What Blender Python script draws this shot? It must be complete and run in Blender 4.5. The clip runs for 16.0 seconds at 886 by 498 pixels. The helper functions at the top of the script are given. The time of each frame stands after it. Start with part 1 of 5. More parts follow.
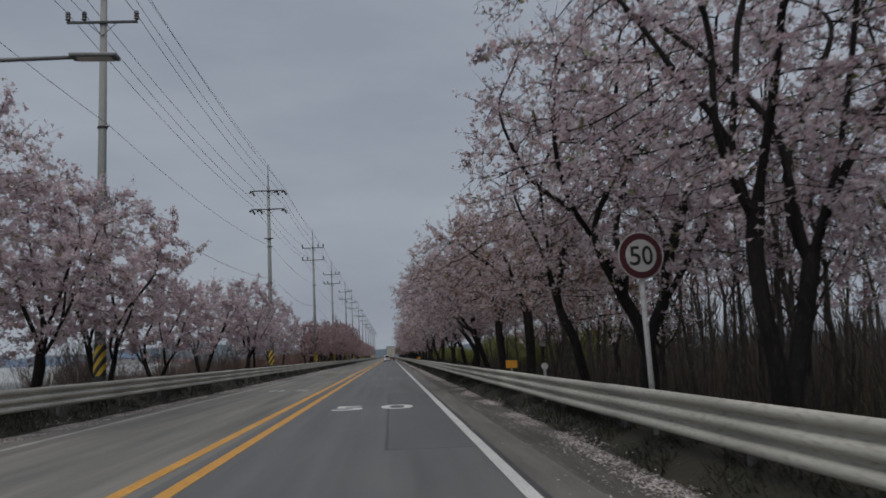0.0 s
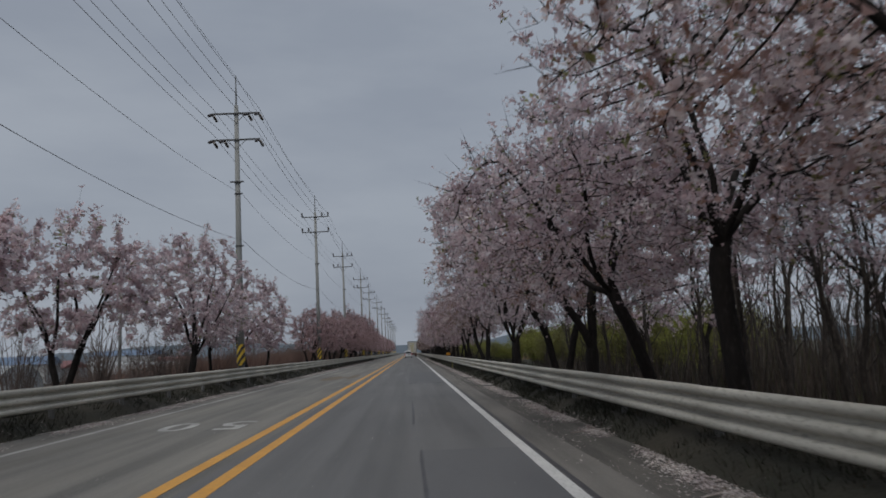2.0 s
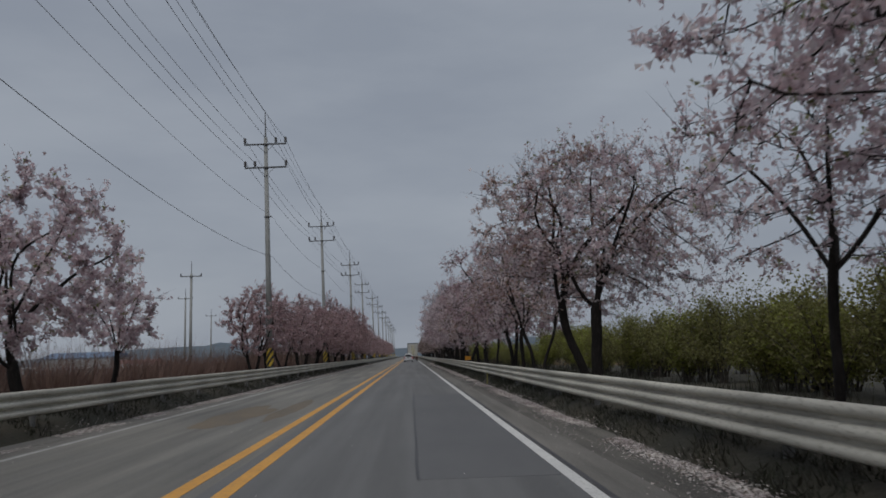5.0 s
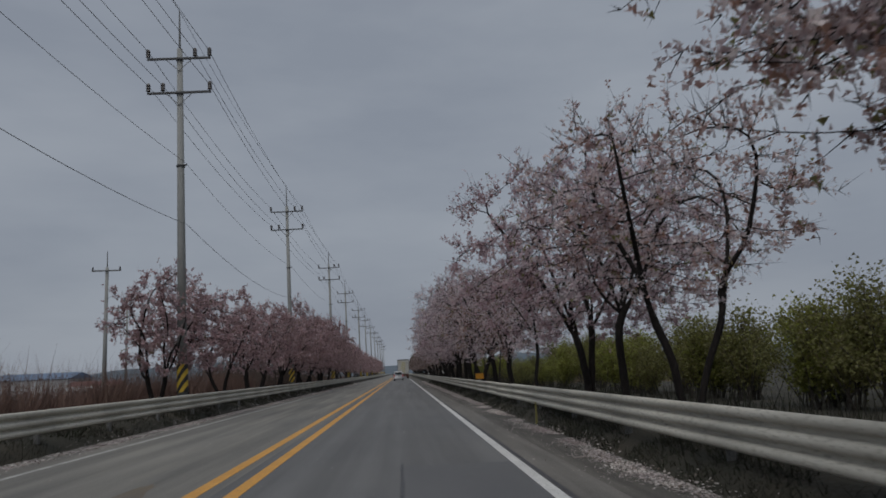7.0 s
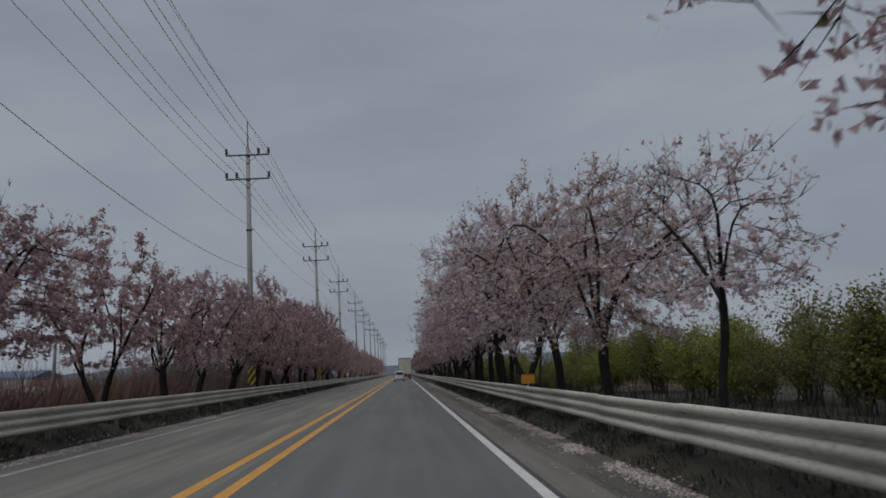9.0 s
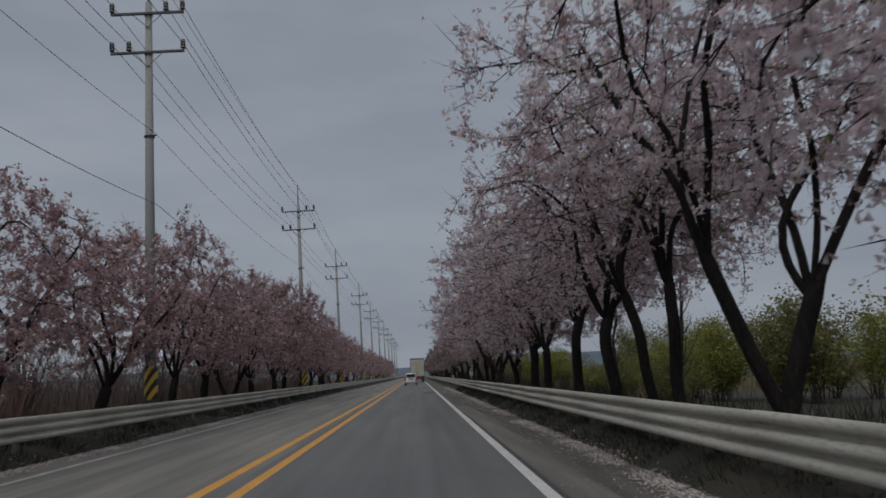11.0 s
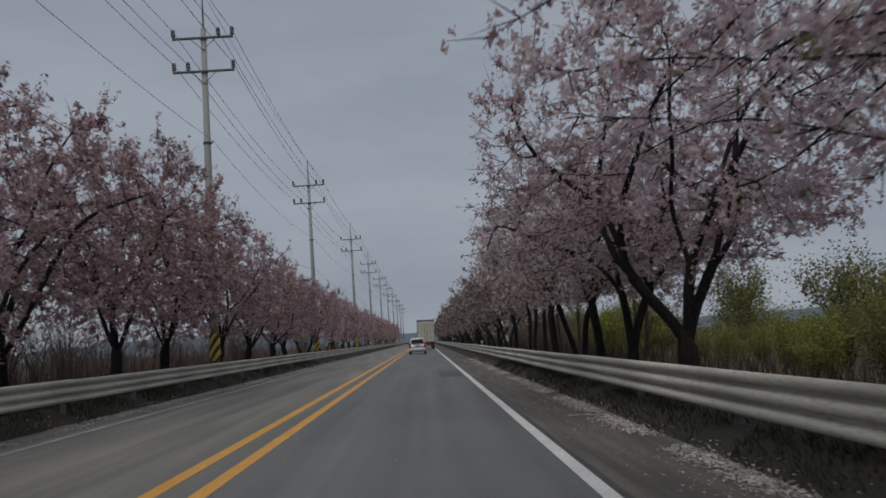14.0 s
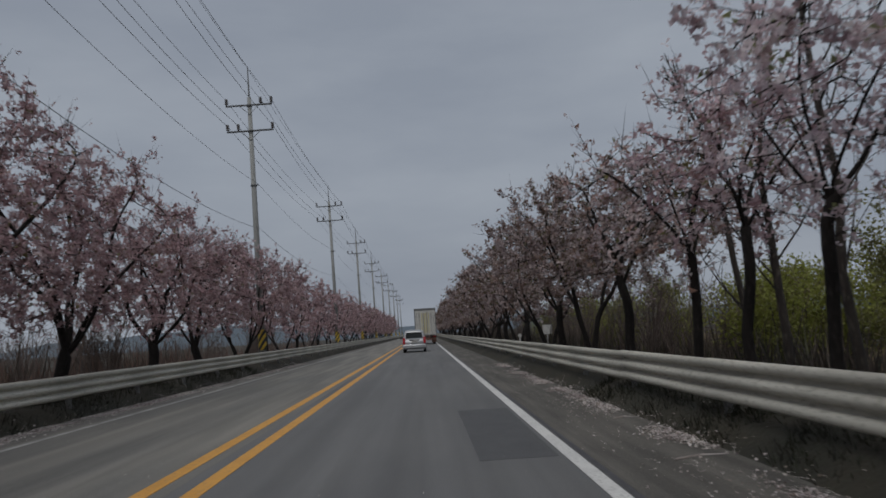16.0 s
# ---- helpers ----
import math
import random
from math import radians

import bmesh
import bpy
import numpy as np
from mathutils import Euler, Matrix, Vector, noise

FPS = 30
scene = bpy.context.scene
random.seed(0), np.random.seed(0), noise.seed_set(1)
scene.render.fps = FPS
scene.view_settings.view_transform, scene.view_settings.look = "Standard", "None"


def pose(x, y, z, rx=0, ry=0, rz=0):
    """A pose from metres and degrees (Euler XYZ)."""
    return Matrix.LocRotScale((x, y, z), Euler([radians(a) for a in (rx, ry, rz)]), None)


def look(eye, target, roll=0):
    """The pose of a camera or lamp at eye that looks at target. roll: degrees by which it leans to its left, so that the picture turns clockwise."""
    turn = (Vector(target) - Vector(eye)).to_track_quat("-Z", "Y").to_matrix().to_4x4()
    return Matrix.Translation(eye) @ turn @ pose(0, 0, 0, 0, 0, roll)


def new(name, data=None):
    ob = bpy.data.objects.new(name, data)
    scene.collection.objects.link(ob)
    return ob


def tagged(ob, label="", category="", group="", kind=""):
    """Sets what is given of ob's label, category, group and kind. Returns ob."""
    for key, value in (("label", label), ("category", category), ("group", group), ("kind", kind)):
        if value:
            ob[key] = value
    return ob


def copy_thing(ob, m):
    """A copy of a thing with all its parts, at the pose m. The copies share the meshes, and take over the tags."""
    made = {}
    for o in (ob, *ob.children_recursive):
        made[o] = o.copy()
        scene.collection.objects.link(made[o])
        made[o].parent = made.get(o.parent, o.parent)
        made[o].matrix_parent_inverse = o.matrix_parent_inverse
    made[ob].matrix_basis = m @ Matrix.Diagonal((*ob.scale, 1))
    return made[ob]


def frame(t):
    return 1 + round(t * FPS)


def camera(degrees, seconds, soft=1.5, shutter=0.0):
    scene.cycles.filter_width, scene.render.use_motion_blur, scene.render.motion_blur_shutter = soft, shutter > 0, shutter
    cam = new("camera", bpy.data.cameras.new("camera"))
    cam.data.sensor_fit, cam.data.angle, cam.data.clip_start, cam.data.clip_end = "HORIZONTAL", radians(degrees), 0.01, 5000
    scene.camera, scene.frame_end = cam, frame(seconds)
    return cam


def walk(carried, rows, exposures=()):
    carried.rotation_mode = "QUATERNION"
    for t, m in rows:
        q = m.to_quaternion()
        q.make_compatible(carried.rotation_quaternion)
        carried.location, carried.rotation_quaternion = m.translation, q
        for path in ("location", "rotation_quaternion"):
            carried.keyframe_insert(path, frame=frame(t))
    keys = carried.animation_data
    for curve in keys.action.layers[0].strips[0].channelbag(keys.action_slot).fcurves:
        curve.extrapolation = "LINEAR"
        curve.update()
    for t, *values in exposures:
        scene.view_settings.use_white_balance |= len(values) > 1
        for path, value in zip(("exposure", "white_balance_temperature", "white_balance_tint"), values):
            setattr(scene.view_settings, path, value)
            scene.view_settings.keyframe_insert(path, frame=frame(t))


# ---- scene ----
import collections

PATH = [
    (0, 2.387, -3.153, -3.897, 7.867, 1.699),
    (0.5, 2.353, 1.361, -3.611, 7.791, 1.668),
    (1, 2.312, 5.868, -3.248, 7.655, 1.748),
    (1.5, 2.257, 10.424, -2.544, 7.492, 1.989),
    (2, 2.197, 15.011, -2.359, 7.594, 1.963),
    (2.5, 2.127, 19.557, -1.945, 7.431, 2.007),
    (3, 2.062, 23.963, -1.837, 7.484, 1.917),
    (3.5, 2.009, 28.220, -1.920, 7.637, 1.955),
    (4, 1.970, 32.361, -2.138, 7.668, 1.865),
    (6.5, 2.043, 51.548, -2.839, 8.688, 2.166),
    (7, 2.073, 55.302, -3.064, 9.066, 2.388),
    (7.5, 2.105, 59.020, -3.055, 9.146, 2.436),
    (8, 2.134, 62.691, -3.030, 8.970, 2.483),
    (8.5, 2.166, 66.481, -3.103, 9.026, 2.162),
    (11, 2.306, 88.490, -1.945, 9.241, 2.725),
    (11.5, 2.300, 92.799, -2.039, 9.508, 2.878),
    (12, 2.292, 97.123, -1.700, 8.395, 3.051),
    (12.5, 2.282, 101.479, -1.677, 7.553, 3.193),
    (13, 2.270, 105.920, -1.479, 6.725, 3.125),
    (13.5, 2.256, 110.524, -1.303, 6.737, 3.017),
    (14, 2.242, 115.248, -1.362, 6.704, 2.980),
    (14.5, 2.232, 120.095, -1.359, 6.714, 3.026),
    (15, 2.235, 125.020, -1.234, 6.444, 3.177),
    (15.5, 2.242, 129.993, -1.237, 6.276, 3.355),
    (16, 2.251, 134.983, -1.408, 6.167, 3.452),
]
cam = camera(60.3, 16.0, soft=1.7, shutter=0.15)
walk(cam, [(t, pose(x, y, 1.38, 90 + p, r, w)) for t, x, y, w, p, r in PATH],
     exposures=[(0, 0.03), (4.2, 0.0), (6.3, -0.18), (7.6, -0.12), (8.7, -0.13), (11, -0.13), (12.2, 0.04), (13.2, 0.13), (14.2, 0.0), (16, -0.07)])

# ---- light: an overcast sky, with a wide soft sun high behind the cloud ----
SUN_EL, SUN_ROT = radians(58), radians(200)
world = bpy.data.worlds.new("sky")
scene.world = world
world.use_nodes = True
nt = world.node_tree
bg = nt.nodes["Background"]
sky = nt.nodes.new("ShaderNodeTexSky")
sky.sky_type = "NISHITA"
sky.sun_disc = False
sky.sun_elevation, sky.sun_rotation = SUN_EL, SUN_ROT
sky.dust_density = 6.0
tex = nt.nodes.new("ShaderNodeTexCoord")
stretch = nt.nodes.new("ShaderNodeMapping")
stretch.inputs["Scale"].default_value = (1.2, 1.2, 4.0)
cloud = nt.nodes.new("ShaderNodeTexNoise")
cloud.inputs["Scale"].default_value = 2.2
cloud.inputs["Detail"].default_value = 6
ramp = nt.nodes.new("ShaderNodeValToRGB")
ramp.color_ramp.elements[0].position, ramp.color_ramp.elements[0].color = 0.34, (2.66, 2.98, 3.54, 1)
ramp.color_ramp.elements[1].position, ramp.color_ramp.elements[1].color = 0.68, (3.42, 3.76, 4.28, 1)
mix = nt.nodes.new("ShaderNodeMixRGB")
mix.inputs[0].default_value = 0.93
nt.links.new(tex.outputs["Generated"], stretch.inputs["Vector"])
nt.links.new(stretch.outputs["Vector"], cloud.inputs["Vector"])
nt.links.new(cloud.outputs["Fac"], ramp.inputs["Fac"])
nt.links.new(sky.outputs["Color"], mix.inputs[1])
nt.links.new(ramp.outputs["Color"], mix.inputs[2])
nt.links.new(mix.outputs["Color"], bg.inputs["Color"])
bg.inputs["Strength"].default_value = 0.1
sun = new("sun", bpy.data.lights.new("sun", "SUN"))
sun.data.energy, sun.data.angle, sun.data.color = 1.5, radians(50), (1.0, 0.975, 0.945)
sun.matrix_world = look((0, 0, 50), (0 + 20 * math.sin(SUN_ROT) * -1, 20 * math.cos(SUN_ROT) * -1, 50 - 20 * math.tan(SUN_EL)))


# ---- materials ----
def mat(name, a, b, scale=4.0, rough=0.8, metal=0.0, bump=0.0, fine=60.0, c=None, coords="Object", stretch=(1, 1, 1), rough2=None):
    """Two colours mixed by broad noise, a third by fine noise, with fine relief."""
    m = bpy.data.materials.new(name)
    m.use_nodes = True
    n, l = m.node_tree.nodes, m.node_tree.links
    p = n["Principled BSDF"]
    tc = n.new("ShaderNodeTexCoord")
    mp = n.new("ShaderNodeMapping")
    mp.inputs["Scale"].default_value = stretch
    l.new(tc.outputs[coords], mp.inputs["Vector"])
    n1 = n.new("ShaderNodeTexNoise")
    n1.inputs["Scale"].default_value, n1.inputs["Detail"].default_value, n1.inputs["Roughness"].default_value = scale, 6, 0.6
    n2 = n.new("ShaderNodeTexNoise")
    n2.inputs["Scale"].default_value, n2.inputs["Detail"].default_value = fine, 3
    for q in (n1, n2):
        l.new(mp.outputs["Vector"], q.inputs["Vector"])
    r1 = n.new("ShaderNodeValToRGB")
    r1.color_ramp.elements[0].position, r1.color_ramp.elements[0].color = 0.35, (*a, 1)
    r1.color_ramp.elements[1].position, r1.color_ramp.elements[1].color = 0.65, (*b, 1)
    l.new(n1.outputs["Fac"], r1.inputs["Fac"])
    r2 = n.new("ShaderNodeValToRGB")
    r2.color_ramp.elements[0].position, r2.color_ramp.elements[1].position = 0.52, 0.72
    l.new(n2.outputs["Fac"], r2.inputs["Fac"])
    mx = n.new("ShaderNodeMixRGB")
    mx.inputs[2].default_value = (*(c or [0.6 * q for q in a]), 1)
    l.new(r2.outputs["Color"], mx.inputs[0])
    l.new(r1.outputs["Color"], mx.inputs[1])
    l.new(mx.outputs["Color"], p.inputs["Base Color"])
    p.inputs["Metallic"].default_value = metal
    if rough2 is None:
        p.inputs["Roughness"].default_value = rough
    else:
        rr = n.new("ShaderNodeMapRange")
        rr.inputs["To Min"].default_value, rr.inputs["To Max"].default_value = rough, rough2
        l.new(n1.outputs["Fac"], rr.inputs["Value"])
        l.new(rr.outputs["Result"], p.inputs["Roughness"])
    if bump:
        bp = n.new("ShaderNodeBump")
        bp.inputs["Strength"].default_value, bp.inputs["Distance"].default_value = bump, 0.02
        l.new(n2.outputs["Fac"], bp.inputs["Height"])
        l.new(bp.outputs["Normal"], p.inputs["Normal"])
    return m


def leafy(name, colours, through_light=0.35, rough=0.7):
    """Thin leaves or petals: a colour of its own for each small piece, some light passing through."""
    m = bpy.data.materials.new(name)
    m.use_nodes = True
    n, l = m.node_tree.nodes, m.node_tree.links
    p, out = n["Principled BSDF"], n["Material Output"]
    g = n.new("ShaderNodeNewGeometry")
    r = n.new("ShaderNodeValToRGB")
    r.color_ramp.interpolation = "CONSTANT"
    e = r.color_ramp.elements
    while len(e) < len(colours):
        e.new(0.5)
    for q, (at, col) in zip(e, colours):
        q.position, q.color = at, (*col, 1)
    l.new(g.outputs["Random Per Island"], r.inputs["Fac"])
    tc = n.new("ShaderNodeTexCoord")
    ns = n.new("ShaderNodeTexNoise")
    ns.inputs["Scale"].default_value, ns.inputs["Detail"].default_value = 1.5, 3
    l.new(tc.outputs["Object"], ns.inputs["Vector"])
    tint = n.new("ShaderNodeValToRGB")
    tint.color_ramp.elements[0].position, tint.color_ramp.elements[0].color = 0.36, (0.7, 0.66, 0.68, 1)
    tint.color_ramp.elements[1].position, tint.color_ramp.elements[1].color = 0.62, (1.06, 1.06, 1.05, 1)
    l.new(ns.outputs["Fac"], tint.inputs["Fac"])
    mul = n.new("ShaderNodeMixRGB")
    mul.blend_type = "MULTIPLY"
    mul.inputs[0].default_value = 1.0
    l.new(r.outputs["Color"], mul.inputs[1])
    l.new(tint.outputs["Color"], mul.inputs[2])
    l.new(mul.outputs["Color"], p.inputs["Base Color"])
    p.inputs["Roughness"].default_value = rough
    t = n.new("ShaderNodeBsdfTranslucent")
    l.new(mul.outputs["Color"], t.inputs["Color"])
    ms = n.new("ShaderNodeMixShader")
    ms.inputs["Fac"].default_value = through_light
    l.new(p.outputs[0], ms.inputs[1])
    l.new(t.outputs[0], ms.inputs[2])
    l.new(ms.outputs[0], out.inputs["Surface"])
    return m


def plain(name, col, rough=0.5, metal=0.0):
    return mat(name, [0.92 * q for q in col], [min(1, 1.08 * q) for q in col], 3.0, rough, metal, 0.0, 40.0, [0.85 * q for q in col])


M_ASPHALT = mat("dark_asphalt", (0.101, 0.103, 0.105), (0.129, 0.13, 0.129), 0.5, 0.85, bump=0.5, fine=90, c=(0.14, 0.14, 0.14), stretch=(1, 0.25, 1))
M_ASPHALT_OLD = mat("worn_asphalt", (0.112, 0.111, 0.104), (0.19, 0.182, 0.16), 0.75, 0.88, bump=0.5, fine=90, c=(0.2, 0.19, 0.175), stretch=(1.6, 0.12, 1))
M_SHOULDER = mat("shoulder_asphalt", (0.063, 0.060, 0.053), (0.099, 0.092, 0.081), 0.8, 0.9, bump=0.6, fine=70, c=(0.133, 0.123, 0.109), stretch=(1.2, 0.3, 1))
M_SHOULDER_PALE = mat("pale_shoulder_asphalt", (0.115, 0.11, 0.099), (0.15, 0.142, 0.127), 0.8, 0.9, bump=0.6, fine=70, c=(0.19, 0.178, 0.168), stretch=(1.2, 0.3, 1))
M_PATCH = mat("patched_asphalt", (0.068, 0.07, 0.074), (0.085, 0.086, 0.09), 2, 0.85, bump=0.4, fine=90)
M_PATCH_WIDE = mat("newer_asphalt", (0.091, 0.093, 0.098), (0.112, 0.114, 0.117), 0.6, 0.85, bump=0.5, fine=90, c=(0.115, 0.117, 0.12), stretch=(1, 0.3, 1))
M_TAR = mat("tar_seam", (0.045, 0.045, 0.048), (0.07, 0.07, 0.072), 3, 0.6)
M_YELLOW = mat("yellow_road_paint", (0.5, 0.243, 0.038), (0.58, 0.295, 0.052), 1.2, 0.7, fine=16, c=(0.36, 0.2, 0.075))
M_WHITE = mat("white_road_paint", (0.5, 0.5, 0.49), (0.6, 0.6, 0.58), 1.5, 0.7, fine=25, c=(0.32, 0.32, 0.31))
M_WHITE_WORN = mat("worn_white_paint", (0.24, 0.24, 0.23), (0.42, 0.42, 0.4), 1.2, 0.8, fine=20, c=(0.17, 0.165, 0.155))
# soil colour lowered to carry the contact shade under the guard rails
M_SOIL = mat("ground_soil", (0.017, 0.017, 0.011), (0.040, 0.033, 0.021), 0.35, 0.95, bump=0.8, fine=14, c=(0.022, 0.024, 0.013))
M_STEEL = mat("galvanised_steel", (0.445, 0.429, 0.371), (0.562, 0.541, 0.472), 1.4, 0.55, metal=0.1, bump=0.05, fine=18, c=(0.350, 0.329, 0.276), stretch=(1, 0.4, 2), rough2=0.75)
M_CONCRETE = mat("pole_concrete", (0.181, 0.189, 0.184), (0.264, 0.270, 0.262), 1.2, 0.85, bump=0.2, fine=50, c=(0.160, 0.162, 0.154), stretch=(1, 1, 0.3))
M_DARK = mat("dark_fitting", (0.03, 0.03, 0.032), (0.05, 0.05, 0.052), 8, 0.5)
M_ARM_DARK = mat("dark_crossarm_steel", (0.045, 0.047, 0.05), (0.075, 0.077, 0.08), 5, 0.6, metal=0.2)
M_ARM = mat("crossarm_steel", (0.12, 0.125, 0.125), (0.19, 0.19, 0.19), 5, 0.55, metal=0.4)
M_WIRE = mat("cable_black", (0.05, 0.052, 0.055), (0.08, 0.08, 0.085), 5, 0.6)
M_BARK = mat("cherry_bark", (0.011, 0.0095, 0.009), (0.021, 0.018, 0.0165), 3.0, 0.95, bump=0.9, fine=22, c=(0.03, 0.026, 0.024), stretch=(1, 1, 0.35))
M_BARK.node_tree.nodes["Principled BSDF"].inputs["Specular IOR Level"].default_value = 0.2
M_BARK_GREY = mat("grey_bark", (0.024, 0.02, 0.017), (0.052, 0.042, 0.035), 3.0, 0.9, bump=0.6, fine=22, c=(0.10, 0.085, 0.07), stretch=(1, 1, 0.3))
M_BLOSSOM = leafy("pale_blossom", [(0.0, (0.746, 0.627, 0.661)), (0.3, (0.814, 0.718, 0.740)), (0.55, (0.860, 0.808, 0.825)), (0.73, (0.644, 0.508, 0.537)), (0.88, (0.475, 0.350, 0.350)), (0.955, (0.271, 0.282, 0.136))], 0.68)
M_BLOSSOM_PINK = leafy("pink_blossom", [(0.0, (0.477, 0.330, 0.347)), (0.28, (0.536, 0.396, 0.406)), (0.52, (0.576, 0.461, 0.463)), (0.71, (0.412, 0.269, 0.278)), (0.86, (0.305, 0.192, 0.188)), (0.965, (0.182, 0.153, 0.075))], 0.4)
M_BLOSSOM_ROSE = leafy("rose_blossom", [(0.0, (0.612, 0.454, 0.486)), (0.28, (0.686, 0.544, 0.570)), (0.52, (0.739, 0.634, 0.649)), (0.71, (0.528, 0.370, 0.391)), (0.86, (0.391, 0.264, 0.264)), (0.965, (0.233, 0.211, 0.106))], 0.66)
M_BLOSSOM_WARM = leafy("warm_blossom", [(0.0, (0.68, 0.56, 0.56)), (0.26, (0.74, 0.65, 0.65)), (0.48, (0.8, 0.73, 0.73)), (0.62, (0.52, 0.36, 0.33)), (0.8, (0.36, 0.22, 0.17)), (0.94, (0.25, 0.24, 0.1))], 0.62)
M_BLOSSOM_LATE = leafy("fading_blossom", [(0.0, (0.400, 0.320, 0.312)), (0.22, (0.472, 0.400, 0.388)), (0.42, (0.504, 0.440, 0.432)), (0.54, (0.304, 0.216, 0.192)), (0.72, (0.200, 0.132, 0.104)), (0.9, (0.136, 0.116, 0.056))], 0.42)
M_WILLOW = leafy("spring_leaves", [(0.0, (0.252, 0.279, 0.056)), (0.3, (0.221, 0.239, 0.053)), (0.55, (0.277, 0.299, 0.067)), (0.8, (0.183, 0.183, 0.056)), (0.92, (0.202, 0.173, 0.077))], 0.5)
M_WILLOW_DULL = leafy("olive_leaves", [(0.0, (0.179, 0.185, 0.058)), (0.3, (0.161, 0.162, 0.056)), (0.55, (0.196, 0.195, 0.063)), (0.8, (0.143, 0.133, 0.056)), (0.92, (0.161, 0.140, 0.075))], 0.5)
M_REED = leafy("dry_reeds", [(0.0, (0.15, 0.09, 0.072)), (0.35, (0.19, 0.115, 0.09)), (0.6, (0.11, 0.07, 0.056)), (0.85, (0.22, 0.15, 0.115))], 0.2)
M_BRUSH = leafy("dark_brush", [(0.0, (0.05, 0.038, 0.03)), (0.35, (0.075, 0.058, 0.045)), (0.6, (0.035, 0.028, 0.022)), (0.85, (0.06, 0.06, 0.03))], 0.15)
# grass nearly black: the shade below the rails is put into its colour
M_GRASS_SHADED = leafy("verge_grass", [(0.0, (0.017, 0.020, 0.008)), (0.4, (0.012, 0.013, 0.007)), (0.65, (0.025, 0.022, 0.013)), (0.85, (0.021, 0.027, 0.011))], 0.2)
M_PETAL = leafy("fallen_petals", [(0.0, (0.575, 0.529, 0.506)), (0.4, (0.414, 0.368, 0.345)), (0.7, (0.690, 0.655, 0.632)), (0.9, (0.253, 0.207, 0.172))], 0.1)




def streaks(m, across, along, low, high):
    """Long faint wear marks that run with the traffic."""
    n, l = m.node_tree.nodes, m.node_tree.links
    p = n["Principled BSDF"]
    tc, mp, ns = n.new("ShaderNodeTexCoord"), n.new("ShaderNodeMapping"), n.new("ShaderNodeTexNoise")
    mp.inputs["Scale"].default_value = (across, along, 1)
    ns.inputs["Scale"].default_value, ns.inputs["Detail"].default_value = 1.0, 4
    l.new(tc.outputs["Object"], mp.inputs["Vector"])
    l.new(mp.outputs["Vector"], ns.inputs["Vector"])
    r, mx = n.new("ShaderNodeValToRGB"), n.new("ShaderNodeMixRGB")
    r.color_ramp.elements[0].position, r.color_ramp.elements[0].color = 0.36, (low, low, low, 1)
    r.color_ramp.elements[1].position, r.color_ramp.elements[1].color = 0.64, (high, high, high, 1)
    mx.blend_type = "MULTIPLY"
    mx.inputs[0].default_value = 1.0
    l.new(ns.outputs["Fac"], r.inputs["Fac"])
    l.new(p.inputs["Base Color"].links[0].from_socket, mx.inputs[1])
    l.new(r.outputs["Color"], mx.inputs[2])
    l.new(mx.outputs["Color"], p.inputs["Base Color"])


streaks(M_ASPHALT, 2.4, 0.05, 0.87, 1.12)
streaks(M_ASPHALT_OLD, 2.6, 0.06, 0.82, 1.14)
streaks(M_SHOULDER, 5.0, 0.25, 0.75, 1.25)
streaks(M_SHOULDER_PALE, 4.0, 0.2, 0.82, 1.18)
streaks(M_STEEL, 3.0, 0.6, 0.9, 1.08)

# ---- mesh helpers ----
def thing(name, label, category, group="", kind="", at=(0, 0, 0), turn=0.0):
    ob = new(name)
    ob.location, ob.rotation_euler[2] = at, radians(turn)
    return tagged(ob, label, category, group, kind)


def attach(name, me, material, parent, label=""):
    if material and not me.materials:
        me.materials.append(material)
    ob = new(name, me)
    ob.parent = parent
    return tagged(ob, label)


def part(name, bm, material, parent, label="", smooth=False):
    me = bpy.data.meshes.new(name)
    for f in bm.faces:
        f.smooth = smooth
    bm.to_mesh(me)
    bm.free()
    return attach(name, me, material, parent, label)


def quick(name, verts, faces, smooth=False):
    """A mesh from arrays; all faces have the same number of corners."""
    verts, faces = np.asarray(verts, np.float32), np.asarray(faces, np.int32)
    k = faces.shape[1]
    me = bpy.data.meshes.new(name)
    me.vertices.add(len(verts))
    me.vertices.foreach_set("co", verts.ravel())
    me.loops.add(faces.size)
    me.loops.foreach_set("vertex_index", faces.ravel())
    me.polygons.add(len(faces))
    me.polygons.foreach_set("loop_start", np.arange(0, faces.size, k, dtype=np.int32))
    if smooth:
        me.polygons.foreach_set("use_smooth", np.ones(len(faces), bool))
    me.update(calc_edges=True)
    return me


def box(bm, x0, x1, y0, y1, z0, z1, bevel=0.0, taper=None):
    r = bmesh.ops.create_cube(bm, size=1)
    for v in r["verts"]:
        s = 1.0
        if taper and v.co.z > 0:
            v.co.x *= taper[0]
            v.co.y = v.co.y * taper[1] + (taper[2] if len(taper) > 2 else 0)
        v.co = Vector(((x0 + x1) / 2 + v.co.x * (x1 - x0) * s, (y0 + y1) / 2 + v.co.y * (y1 - y0) * s, (z0 + z1) / 2 + v.co.z * (z1 - z0)))
    if bevel:
        es = {e for v in r["verts"] for e in v.link_edges}
        bmesh.ops.bevel(bm, geom=list(es), offset=bevel, segments=2, affect="EDGES", profile=0.6)
    return bm


def rod(bm, a, b, r0, r1=None, seg=10):
    a, b = Vector(a), Vector(b)
    m = Matrix.Translation((a + b) / 2) @ (b - a).to_track_quat("Z", "Y").to_matrix().to_4x4()
    bmesh.ops.create_cone(bm, cap_ends=True, segments=seg, radius1=r0, radius2=r0 if r1 is None else r1, depth=(b - a).length, matrix=m)
    return bm


